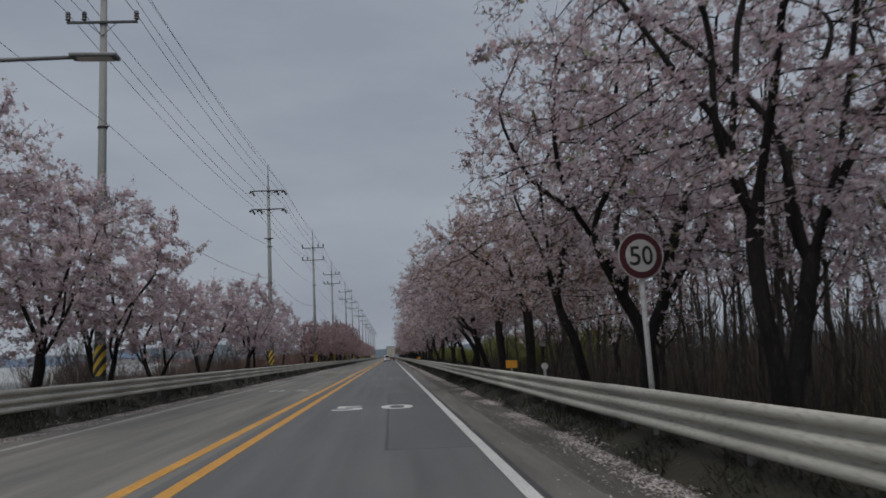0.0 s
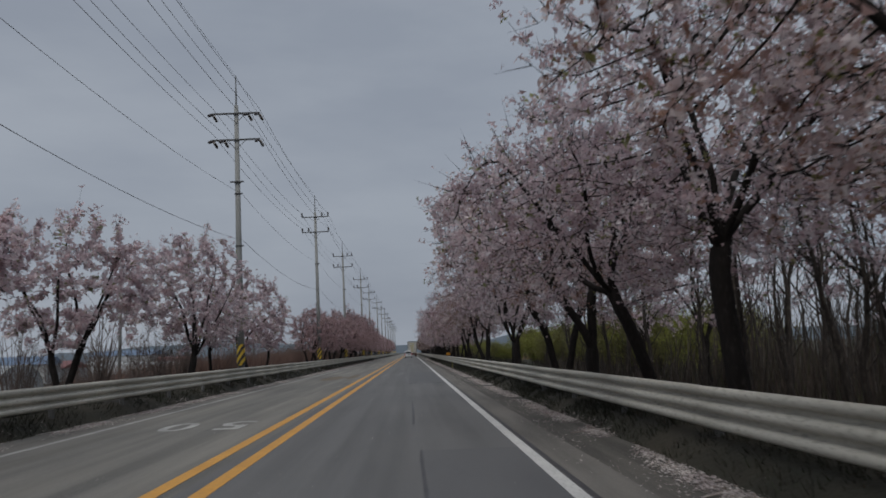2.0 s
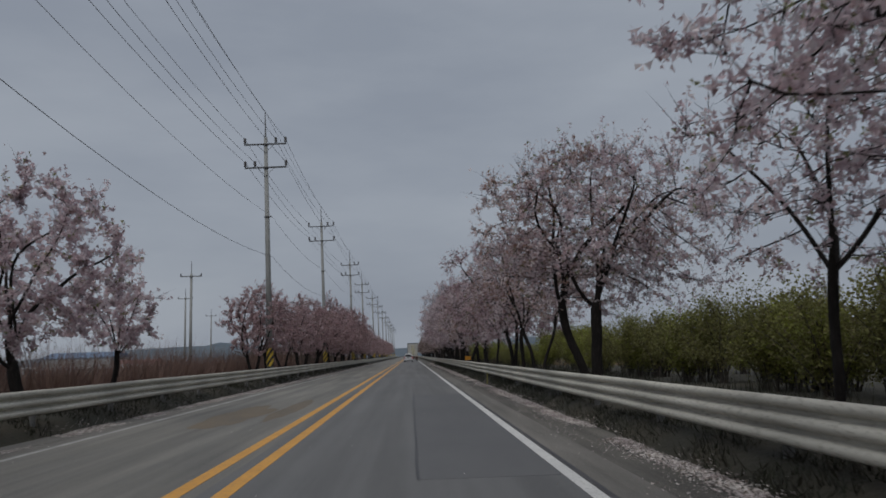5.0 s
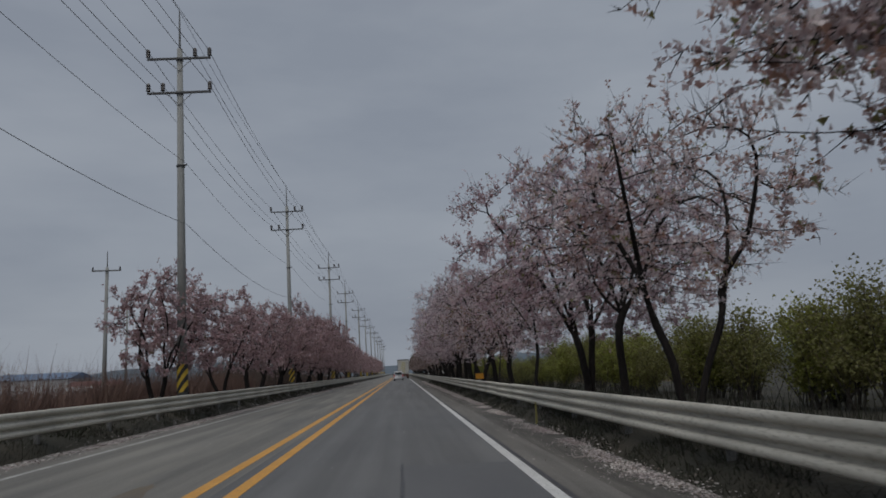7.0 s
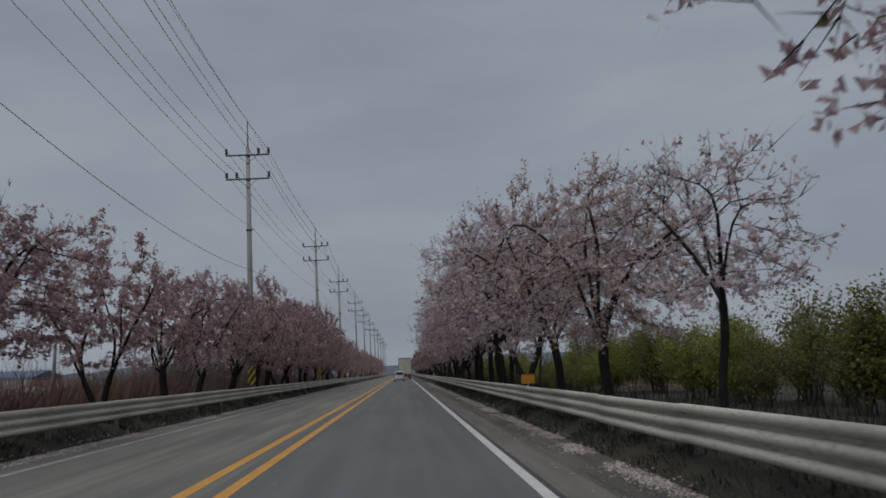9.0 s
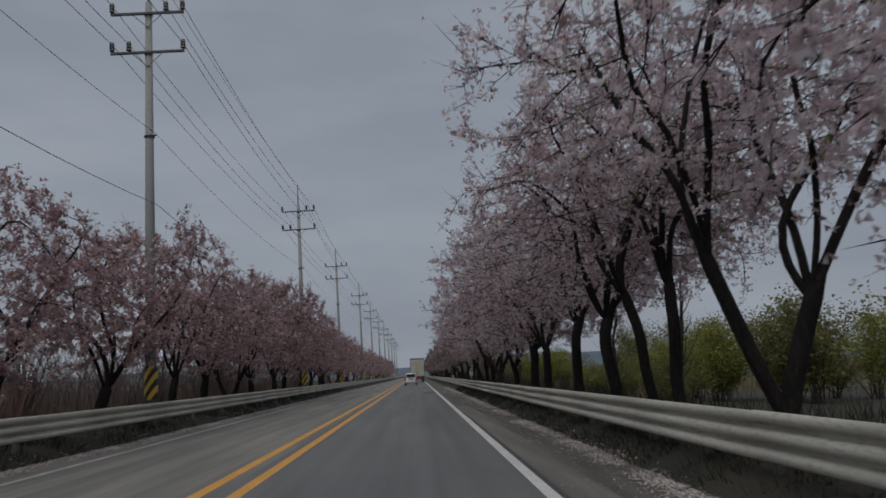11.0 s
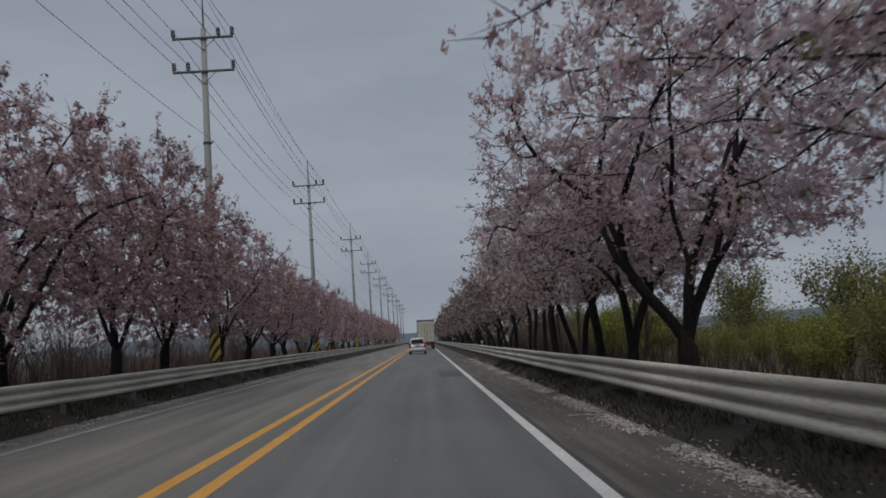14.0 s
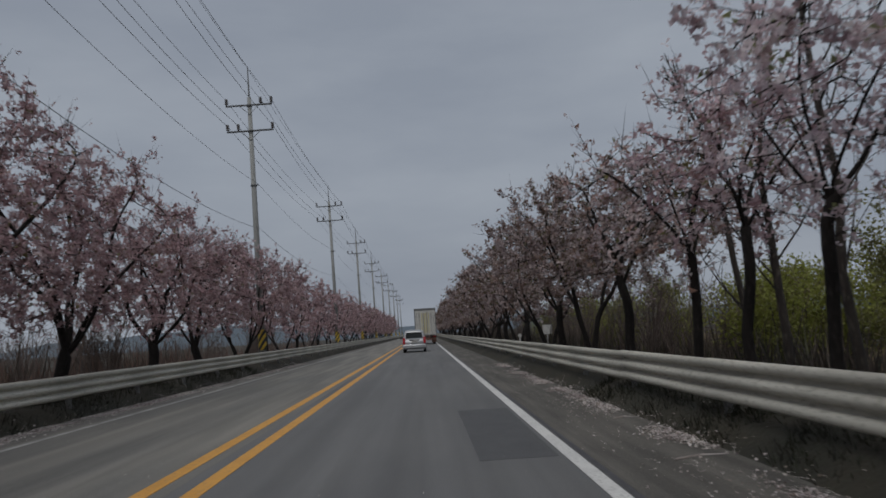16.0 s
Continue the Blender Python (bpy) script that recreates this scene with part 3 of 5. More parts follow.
def cherry(seed, base, height, radius, stems=((0.0, 0.0, 1.4),), girth=0.16, limbs=4, bottom=1.6, bias=(0, 0), long=1.0, clusters=4000, size=0.05, petals=5, detail=1.0, blossom=None, label="", group="", name="cherry_tree", split=0.0):
    """A spreading tree. Stems rise to their forks, limbs sweep out of them, branches fill the crown, and flower
    clusters sit along the twigs. The crown is a dome: radius across the road, radius * long along it."""
    rng = np.random.default_rng(seed)
    girth *= 0.86
    cx, cy = bias
    rx, ry = radius, radius * long
    zc = bottom + 0.46 * (height - bottom)
    span = np.array((rx, ry, 1.0))
    def spread(u):
        """From the unit ball to the crown."""
        return np.stack([cx + u[:, 0] * rx, cy + u[:, 1] * ry, zc + np.where(u[:, 2] > 0, u[:, 2] * (height - zc), u[:, 2] * (zc - bottom))], 1)
    P, parent = [], []
    def lay(line, at):
        for q in line:
            P.append(np.asarray(q, float))
            parent.append(at)
            at = len(P) - 1
        return at
    root = lay([(0, 0, -0.35), (0, 0, -0.1)], -1)
    if split:
        root = lay([(0, 0, z) for z in np.arange(0.12, split, 0.2)], root)
    share = max(2, int(round(limbs / len(stems))))
    for k, (dx, dy, fork) in enumerate(stems):
        off = np.array((dx, dy, 0)) * (0.12 if len(stems) > 1 else 0.0) * (0.2 if split else 1.0)
        top = np.array((dx, dy, fork))
        line = sweep(off + (0, 0, max(split, 0.1)), np.array((dx * 0.4, dy * 0.4, 1.0)), top, max(5, int((fork - split) / 0.22)), rng, 0.035)
        at = lay(line, root)
        up = line[-1] - line[-3]
        up /= np.linalg.norm(up)
        a0 = math.atan2(dy, dx) if len(stems) > 1 else rng.uniform(0, 6.28)
        for i in range(share):
            wide = 6.28 if len(stems) == 1 else 3.3
            az = a0 + wide * ((i + 0.5) / share - 0.5) + rng.uniform(-0.3, 0.3)
            rf = rng.uniform(0.55, 0.88) if i or share < 3 else rng.uniform(0.15, 0.4)
            end = spread(np.array([[rf * math.cos(az), rf * math.sin(az), math.sqrt(1 - rf * rf) * rng.uniform(0.45, 0.85)]]))[0]
            L = np.linalg.norm(end - top)
            limb = sweep(top, up + 0.9 * (end - top) / L, end, max(5, int(L / 0.26)), rng, 0.062)
            lay(limb[1:], at)
    # branches grow towards points spread through the crown, each point used up when reached
    n = int((70 + 44 * radius * radius * long * (height - bottom) ** 0.5) * detail)
    u = rng.normal(size=(n, 3))
    u /= np.linalg.norm(u, axis=1)[:, None]
    u *= (0.3 + 0.7 * rng.random((n, 1)) ** 0.6)
    u *= 1.0 + 0.13 * np.sin(u[:, :1] * 5 + seed) * np.sin(u[:, 1:2] * 6 + 2 * seed) + rng.normal(size=(n, 1)) * 0.04
    A = spread(u)
    A = A[A[:, 2] > 0.9]
    step, kill, reach = 0.27 / detail ** 0.3, 0.3 / detail ** 0.5, 2.4
    nodes = np.array(P)
    free = (8 if len(stems) == 1 else 6) + int(split / 0.2)
    dist = np.linalg.norm(A[:, None] - nodes[None, free:], axis=2)
    near, best = dist.argmin(1) + free, dist.min(1)
    kids = collections.Counter(parent)
    for _ in range(46):
        live = best < reach
        if not live.any():
            break
        idx, inv = np.unique(near[live], return_inverse=True)
        d = A[live] - nodes[near[live]]
        d /= np.linalg.norm(d, axis=1)[:, None] + 1e-9
        pull = np.zeros((len(idx), 3))
        np.add.at(pull, inv.ravel(), d)
        pull += rng.normal(size=pull.shape) * 0.25 + (0, 0, 0.12)
        pull /= np.linalg.norm(pull, axis=1)[:, None] + 1e-9
        keep = np.array([kids[int(q)] < 4 for q in idx])
        if not keep.any():
            break
        idx, pull = idx[keep], pull[keep]
        fresh = nodes[idx] + step * pull
        first = len(nodes)
        for q in idx:
            kids[int(q)] += 1
        parent.extend(int(q) for q in idx)
        nodes = np.concatenate([nodes, fresh])
        dn = np.linalg.norm(A[:, None] - fresh[None], axis=2)
        m, w = dn.min(1), dn.argmin(1) + first
        near, best = np.where(m < best, w, near), np.minimum(m, best)
        stay = best > kill
        A, near, best = A[stay], near[stay], best[stay]
        if not len(A):
            break
    parent = np.array(parent)
    N = len(nodes)
    leaves = np.zeros(N)
    child = np.full(N, -1)
    has = np.bincount(parent[parent >= 0], minlength=N) > 0
    leaves[~has] = 1
    for i in range(N - 1, 0, -1):
        leaves[parent[i]] += leaves[i]
    order = np.argsort(leaves)
    for i in order:
        if parent[i] >= 0:
            child[parent[i]] = i
    for _ in range(2):
        par, kid = np.where(parent < 0, np.arange(N), parent), np.where(child < 0, np.arange(N), child)
        smooth = 0.5 * nodes + 0.25 * nodes[par] + 0.25 * nodes[kid]
        ok = (parent >= 2) & (child >= 0)
        nodes = np.where(ok[:, None], smooth, nodes)
    r0 = 0.0065
    rad = r0 * leaves ** (math.log(girth / r0) / math.log(max(leaves.max(), 2)))
    rad[0], rad[1] = rad[1] * 1.5, rad[1] * 1.25
    big, small = [], []
    for i in range(N):
        if i and child[parent[i]] == i:
            continue
        chain = [i]
        while child[chain[-1]] >= 0:
            chain.append(child[chain[-1]])
        rr = list(rad[chain])
        if i:
            chain = [parent[i]] + chain
            rr = [min(rr[0] * 1.1, rad[parent[i]])] + rr
        if len(chain) < 2:
            continue
        rr[-1] *= 0.4
        if rr[0] > 0.03:
            big.append(tube(nodes[chain], rr, 9 if rr[0] > 0.07 else 6))
        else:
            small.append(tube(nodes[chain], rr, 3))
    # twigs on all that is thin, and longer bare sprigs at the top
    thin = np.where((rad < 0.02) & (parent >= 0))[0]
    outw = (nodes - (cx, cy, zc)) / span
    outw /= np.linalg.norm(outw, axis=1)[:, None] + 1e-9
    along = nodes - nodes[np.maximum(parent, 0)]
    along /= np.linalg.norm(along, axis=1)[:, None] + 1e-9
    pick = np.repeat(thin, 2) if detail > 0.6 else thin
    td = along[pick] * 0.5 + outw[pick] * 0.25 + (0, 0, 0.12) + rng.normal(size=(len(pick), 3)) * 0.5
    td /= np.linalg.norm(td, axis=1)[:, None]
    S = nodes[pick]
    E = S + td * rng.uniform(0.12, 0.5, (len(pick), 1))
    edge = thin[np.argsort(nodes[thin] @ (0, 0, 0.5) + np.linalg.norm((nodes[thin] - (cx, cy, zc)) / (rx, ry, height - zc), axis=1) * 1.5)[-int(len(thin) * 0.16) - 1:]]
    sd = outw[edge] * 0.55 + along[edge] * 0.5 + rng.normal(size=(len(edge), 3)) * 0.22 + (0, 0, 0.35)
    sd /= np.linalg.norm(sd, axis=1)[:, None]
    nbase = len(S)
    S = np.concatenate([S, nodes[edge], nodes[parent[thin]]])
    E = np.concatenate([E, nodes[edge] + sd * rng.uniform(0.25, 0.75, (len(edge), 1)), nodes[thin]])
    nt = nbase + len(edge)
    d = (E - S)[:nt]
    d = d / (np.linalg.norm(d, axis=1)[:, None] + 1e-9)
    a = np.cross(d, rng.normal(size=d.shape))
    a /= np.linalg.norm(a, axis=1)[:, None] + 1e-9
    w = np.cross(d, a)
    ring = [a, -0.5 * a + 0.87 * w, -0.5 * a - 0.87 * w]
    tv = np.stack([S[:nt] + 0.0075 * q for q in ring] + [E[:nt]], 1).reshape(-1, 3)
    o = np.arange(nt)[:, None] * 4
    tw = np.concatenate([o + np.array([[0, 1, 3]]), o + np.array([[1, 2, 3]]), o + np.array([[2, 0, 3]])])
    bv, bf = gather(small)
    bf = np.concatenate([bf[:, (0, 1, 2)], bf[:, (0, 2, 3)]])
    t = thing(name, label, "tree", group, at=base)
    attach("trunk", quick("trunk", *gather(big), True), M_BARK, t)
    tagged(attach("branchwork", quick("branchwork", *gather([(bv, bf), (tv, tw)])), M_BARK, t), kind="stuff")
    # flower clusters, with richer and barer sprays
    weight = np.linalg.norm(E - S, axis=1) * rng.gamma(1.0, size=len(S)) * (0.35 + np.array([max(0.0, 0.65 + 1.3 * noise.noise((q[0] * 1.1, q[1] * 1.1, q[2] * 1.1 + seed))) for q in S]))
    weight[nbase:nt] *= 0.35
    k = rng.choice(len(S), clusters, p=weight / weight.sum())
    c = S[k] + (E[k] - S[k]) * rng.uniform(0.05, 1.05, (clusters, 1)) + rng.normal(size=(clusters, 3)) * 0.045
    tagged(attach("crown", quick("crown", *posies(rng, c, size, petals)), blossom or M_BLOSSOM, t), kind="stuff")
    return t


BEHIND = "large cherry tree in pale pink blossom behind the guard rail"
THIN = "young thin cherry tree in sparse pale blossom"
# y, x, height, crown from and to across the road, its lower side, stems (lean x, lean y, fork), girth, limbs
RIGHT = [
    (-1.5, 6.5, 7.0, 3.8, 10.0, 2.6, ((-0.2, 0, 2.4),), 0.17, 5),
    (4.7, 6.45, 7.6, 3.5, 10.4, 1.9, ((-0.15, 0, 2.3), (0.6, 0.3, 1.9)), 0.165, 8),
    (8.9, 6.5, 7.3, 3.7, 10.4, 1.8, ((-0.3, 0, 1.8), (0.4, 0.2, 1.8)), 0.17, 7),
    (12.5, 6.5, 6.8, 3.9, 10.2, 1.6, ((-0.65, -0.1, 1.8),), 0.115, 5),
    (20.3, 6.7, 5.5, 3.0, 10.4, 1.9, ((-0.05, 0, 2.5),), 0.17, 6),
    (25.2, 6.6, 6.3, 3.4, 10.4, 2.0, ((-0.2, 0, 2.3),), 0.17, 6),
    (28.4, 6.5, 5.0, 2.3, 9.6, 1.9, ((-0.75, 0, 1.9),), 0.13, 5),
    (33.0, 6.45, 5.9, 2.9, 9.8, 1.8, ((-0.75, 0, 2.3), (0.1, 0.1, 2.3)), 0.18, 6),
    (36.9, 6.5, 6.8, 2.7, 10.2, 1.7, ((-0.85, 0, 2.2), (0.55, 0.1, 1.7)), 0.17, 6),
    (45.05, 6.4, 6.2, 3.4, 10.2, 1.9, ((-0.15, 0, 1.15),), 0.17, 6),
    (48.5, 6.6, 4.5, 4.9, 8.6, 1.7, ((0.1, 0, 1.8),), 0.07, 4),
    (59.35, 6.65, 6.4, 4.2, 10.6, 2.0, ((0, 0, 2.1),), 0.16, 6),
    (59.75, 6.5, 6.4, 3.5, 9.0, 2.0, ((-0.6, 0.1, 2.1),), 0.13, 4),
    (66.7, 6.4, 5.1, 3.8, 8.7, 1.9, ((-0.5, 0, 1.6), (0.6, 0, 1.6)), 0.098, 5),
    (69.9, 6.35, 5.4, 4.2, 9.2, 1.7, ((-0.05, 0, 2.0),), 0.09, 5),
    (72.9, 6.35, 6.0, 3.3, 9.8, 1.5, ((-0.15, 0, 1.6), (0.25, 0.2, 1.9)), 0.135, 8),
    (81.0, 6.6, 4.1, 5.0, 8.2, 1.6, ((0.05, 0, 1.9),), 0.07, 4),
    (87.0, 6.6, 5.4, 3.6, 9.6, 1.4, ((-0.1, 0, 1.4),), 0.13, 5),
    (91.5, 6.6, 5.7, 2.9, 9.8, 1.4, ((-0.3, 0, 1.6),), 0.13, 5),
    (97.2, 6.5, 6.6, 2.9, 10.4, 2.7, ((-0.75, 0, 2.2), (0.42, 0, 1.7)), 0.17, 7),
    (100.6, 6.5, 6.6, 4.0, 9.2, 3.0, ((-0.1, 0, 2.2),), 0.11, 4),
    (101.5, 6.4, 6.2, 3.6, 9.2, 2.6, ((-0.4, 0.2, 2.2),), 0.105, 4),
    (104.8, 6.55, 6.6, 3.3, 10.6, 2.2, ((-0.15, 0, 2.0),), 0.15, 7),
    (108.6, 6.55, 6.5, 3.1, 10.6, 2.3, ((0, 0, 2.1),), 0.15, 6),
    (112.8, 6.5, 6.1, 3.2, 10.2, 2.0, ((-0.1, 0, 1.6),), 0.15, 5),
    (115.6, 6.5, 6.6, 2.9, 10.6, 1.8, ((0.05, 0, 1.7),), 0.175, 6),
    (119.9, 6.4, 5.7, 2.9, 9.8, 1.6, ((0, 0, 1.0),), 0.14, 5),
    (127.9, 6.6, 6.7, 3.0, 10.6, 1.9, ((-0.9, 0, 1.9), (0.1, -0.1, 2.1), (0.6, 0.2, 2.0)), 0.2, 8),
    (131.0, 6.5, 5.1, 3.2, 10.0, 1.7, ((-0.1, 0, 1.7), (0.5, 0.1, 1.9)), 0.14, 6),
    (133.6, 6.5, 4.9, 3.6, 9.8, 1.6, ((-0.2, 0, 1.6),), 0.12, 5),
    (136.3, 6.5, 5.0, 3.7, 9.8, 1.7, ((-0.5, 0, 1.8), (0.3, 0, 1.7)), 0.13, 6),
    (139.9, 6.5, 6.0, 4.1, 9.6, 2.2, ((-0.2, 0, 1.9),), 0.13, 6),
    (143.0, 6.6, 4.6, 5.3, 8.6, 1.8, ((0, 0, 2.2),), 0.085, 6),
    (145.0, 6.6, 4.6, 5.0, 8.6, 1.8, ((0, 0, 2.2),), 0.085, 6),
    (147.2, 6.6, 4.4, 4.5, 8.8, 1.8, ((0.05, 0, 2.0),), 0.09, 5),
    (150.6, 6.5, 4.5, 4.3, 9.0, 1.6, ((-0.1, 0, 1.7),), 0.11, 5),
    (154.6, 6.5, 4.8, 4.0, 9.2, 1.5, ((-0.3, 0, 1.5), (0.3, 0, 1.4)), 0.12, 5),
    (158.4, 6.5, 4.9, 3.9, 9.4, 1.4, ((-0.1, 0, 1.4),), 0.12, 5)]
SPLIT = {8.9: 1.0, 33.0: 1.0, 97.2: 0.35, 127.9: 0.8, 131.0: 0.6}  # trees whose stems part well above the ground
for i, (y, x, h, x0, x1, low, stems, girth, limbs) in enumerate(RIGHT):
    r = (x1 - x0) / 2
    thick = 1150 if y in (45.05, 72.9) else 900 if y == 97.2 else 560 if 98 < y < 102 else 800 if 96 < y < 114 else 950
    cherry(100 + i, (x, y, ground_height(x)), h, r, stems, girth, limbs, low, ((x0 + x1) / 2 - x, 0.0), 0.82 if r > 2.4 else 1.0, clusters=int(thick * r * r * (0.6 if girth < 0.1 else 1.0) * (0.62 if y > 138 else 1.0)),
           size=0.066 if y < 138 else 0.078, petals=3, detail=1.0 if y < 138 else 0.75, blossom=M_BLOSSOM_LATE if y > 149 else M_BLOSSOM_WARM if y in (12.5, 20.3, 33.0, 59.75, 66.7, 87.0, 133.6, 136.3, 147.2) else M_BLOSSOM_ROSE if (68 < y < 75 or 98 < y < 149) and i % 3 == 0 else M_BLOSSOM,
           label=BEHIND if girth > 0.1 else THIN, group="cherry trees along the road", split=SPLIT.get(y, 0.0))
LEFT = [(12.5, 7.0, 2.8), (17.7, 6.3, 2.7), (23.4, 7.1, 2.8), (29, 4.8, 2.2), (35.3, 5.1, 2.2), (46.8, 6.5, 2.7), (50.5, 4.6, 1.6), (58.4, 5.6, 2.3), (63.5, 3.6, 1.5), (84.2, 5.3, 2.2), (87.6, 5.3, 2.5),
        (94.3, 5.4, 2.3), (100, 5.2, 2.2), (105.2, 5.8, 2.8), (110.6, 5.5, 3.1), (116.9, 7.4, 2.8), (122, 5.5, 3.1), (126.3, 6.5, 3.2), (132.3, 7.2, 3.7), (137.8, 7.6, 3.8), (142.6, 7.0, 3.5),
        (149.1, 6.8, 3.5), (154, 6.4, 3.3), (160.6, 5.9, 3.2), (167, 6.0, 3.1), (173, 6.0, 3.0), (178.5, 6.0, 3.0)]
for i, (y, h, r) in enumerate(LEFT):
    rng = random.Random(150 + i)
    x = -6.75 - rng.uniform(-0.1, 0.3)
    fork = rng.uniform(0.9, 1.4)
    lean = rng.uniform(-0.3, 0.3)
    stems = ((lean, rng.uniform(-0.2, 0.2), fork),) if rng.random() < 0.78 or y in (46.8, 58.4) else ((-0.4 + lean, 0.1, fork), (0.45 + lean, -0.15, fork * 1.1))
    cherry(300 + i, (x, y, ground_height(x)), h, r, stems, 0.19 if r > 3.0 else 0.16 if r > 1.8 else 0.09, 6, 1.5, (0.1, 0), 0.9, clusters=int((1350 if y < 70 else 800 if y < 148 else 640) * r * r), size=0.09, petals=3, blossom=M_BLOSSOM if y < 70 else M_BLOSSOM_PINK,
           label="cherry tree in pink blossom behind the guard rail" if r > 1.8 else "small cherry tree in pink blossom", group="cherry trees along the road", detail=0.75)
for i, (x, y, h, r) in enumerate(((11.6, 9, 6.6, 3.0), (12.8, 15.5, 6.4, 2.8), (11.8, 23, 6.8, 3.0), (12.6, 31, 6.4, 2.9), (11.9, 40, 6.2, 2.8), (13.2, 51, 5.6, 2.4))):
    cherry(400 + i, (x, y, ground_height(x)), h, r, ((0, 0, 1.8),), 0.13, 5, 2.2, clusters=3000, size=0.085, petals=3, label="cherry tree in pale blossom inside the roadside wood", group="cherry trees along the road", detail=0.6)
# the avenue farther on: a few trees built, then repeated
kinds = [cherry(500 + i, (6.7, 162.5 + 4.4 * i, 0.1), 5.4 + 0.25 * (i % 3), 2.9, ((-0.2, 0, 1.4),) if i % 2 else ((-0.3, 0, 1.2), (0.4, 0, 1.3)), 0.14, 5, 1.5, (0.0, 0), clusters=1150, size=0.145, petals=3,
                blossom=M_BLOSSOM_LATE, label=BEHIND, group="cherry trees along the road", detail=0.32) for i in range(4)]
rng = random.Random(9)
y = 180.5
while y < 345:
    copy_thing(kinds[rng.randrange(4)], pose(6.7 + rng.uniform(-0.2, 0.3), y, 0.05, 0, 0, rng.uniform(-25, 25)))
    y += rng.uniform(3.6, 5.4)
kinds = [cherry(600 + i, (-6.8, 184 + 5.4 * i, 0.05), 5.7 + 0.3 * (i % 3), 2.9, ((0.1, 0, 1.2),) if i % 2 else ((-0.4, 0, 1.2), (0.4, 0, 1.1)), 0.13, 5, 1.3, clusters=1150, size=0.145, petals=3, blossom=M_BLOSSOM_PINK,
                label="cherry tree in pink blossom behind the guard rail", group="cherry trees along the road", detail=0.32) for i in range(3)]
y = 200.5
while y < 345:
    copy_thing(kinds[rng.randrange(3)], pose(-6.8 + rng.uniform(-0.3, 0.2), y, 0.05, 0, 0, rng.uniform(0, 360)))
    y += rng.uniform(4.6, 6.2)

# ---- bare woods beside the road ----
def bare_tree(seed, base, height):
    rng = np.random.default_rng(seed)
    top = np.array((rng.normal() * 0.35, rng.normal() * 0.35, height))
    line = curve_line(np.array((0, 0, -0.4)), np.array((rng.normal() * 0.25, rng.normal() * 0.25, height * 0.5)), top, 9)
    line[1:-1] += rng.normal(size=(7, 3)) * 0.04
    big = [tube(line, np.linspace(0.075, 0.012, 9), 6)]
    small = []
    for k in range(18):
        f = rng.uniform(0.22, 0.97) * 8
        i = int(f)
        q = line[i] + (line[i + 1] - line[i]) * (f - i)
        az = rng.uniform(0, 6.28)
        L = height * rng.uniform(0.14, 0.3) * (1.2 - f / 9)
        e = q + np.array((math.cos(az) * 0.5, math.sin(az) * 0.5, 0.9)) * L
        bl = curve_line(q, (q + e) / 2 + np.array((math.cos(az), math.sin(az), -0.2)) * L * 0.12, e, 4)
        small.append(tube(bl, np.linspace(0.02, 0.005, 4), 3))
        for j in range(2):
            s = bl[1 + j]
            small.append(tube(np.array((s, s + np.array((rng.normal() * 0.3, rng.normal() * 0.3, 0.55)) * L * 0.5)), (0.009, 0.004), 3))
    t = thing("bare_tree", "slender leafless grey-brown tree in the roadside wood", "tree", "bare trees of the roadside wood", at=base)
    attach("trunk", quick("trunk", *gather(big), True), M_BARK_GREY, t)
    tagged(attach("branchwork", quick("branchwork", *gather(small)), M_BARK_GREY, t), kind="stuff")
    return t


rng = random.Random(21)
kinds = [bare_tree(700 + i, (9.0 + 1.1 * i, 6 + 5.5 * i, ground_height(9.0 + 1.1 * i)), 5.4 + 0.5 * (i % 4)) for i in range(6)]
for i in range(190):
    x = 8.4 + 17 * rng.random() ** 1.25
    y = rng.uniform(-4, 47) if i < 182 else rng.uniform(44, 51)
    k = kinds[rng.randrange(6)]
    c = copy_thing(k, pose(x, y, ground_height(x), rng.uniform(-4, 4), rng.uniform(-4, 4), rng.uniform(0, 360)))
    c.scale = [rng.uniform(0.7, 1.02)] * 3
for x, y, h in ((8.6, 106.8, 4.6), (8.2, 110.5, 4.4), (8.8, 138.2, 5.4), (7.6, 141.8, 7.2), (7.4, 143.9, 7.4), (7.5, 145.9, 6.6), (7.7, 147.9, 6.0), (9.4, 141, 6.4)):
    bare_tree(int(y * 10), (x, y, ground_height(x)), h)


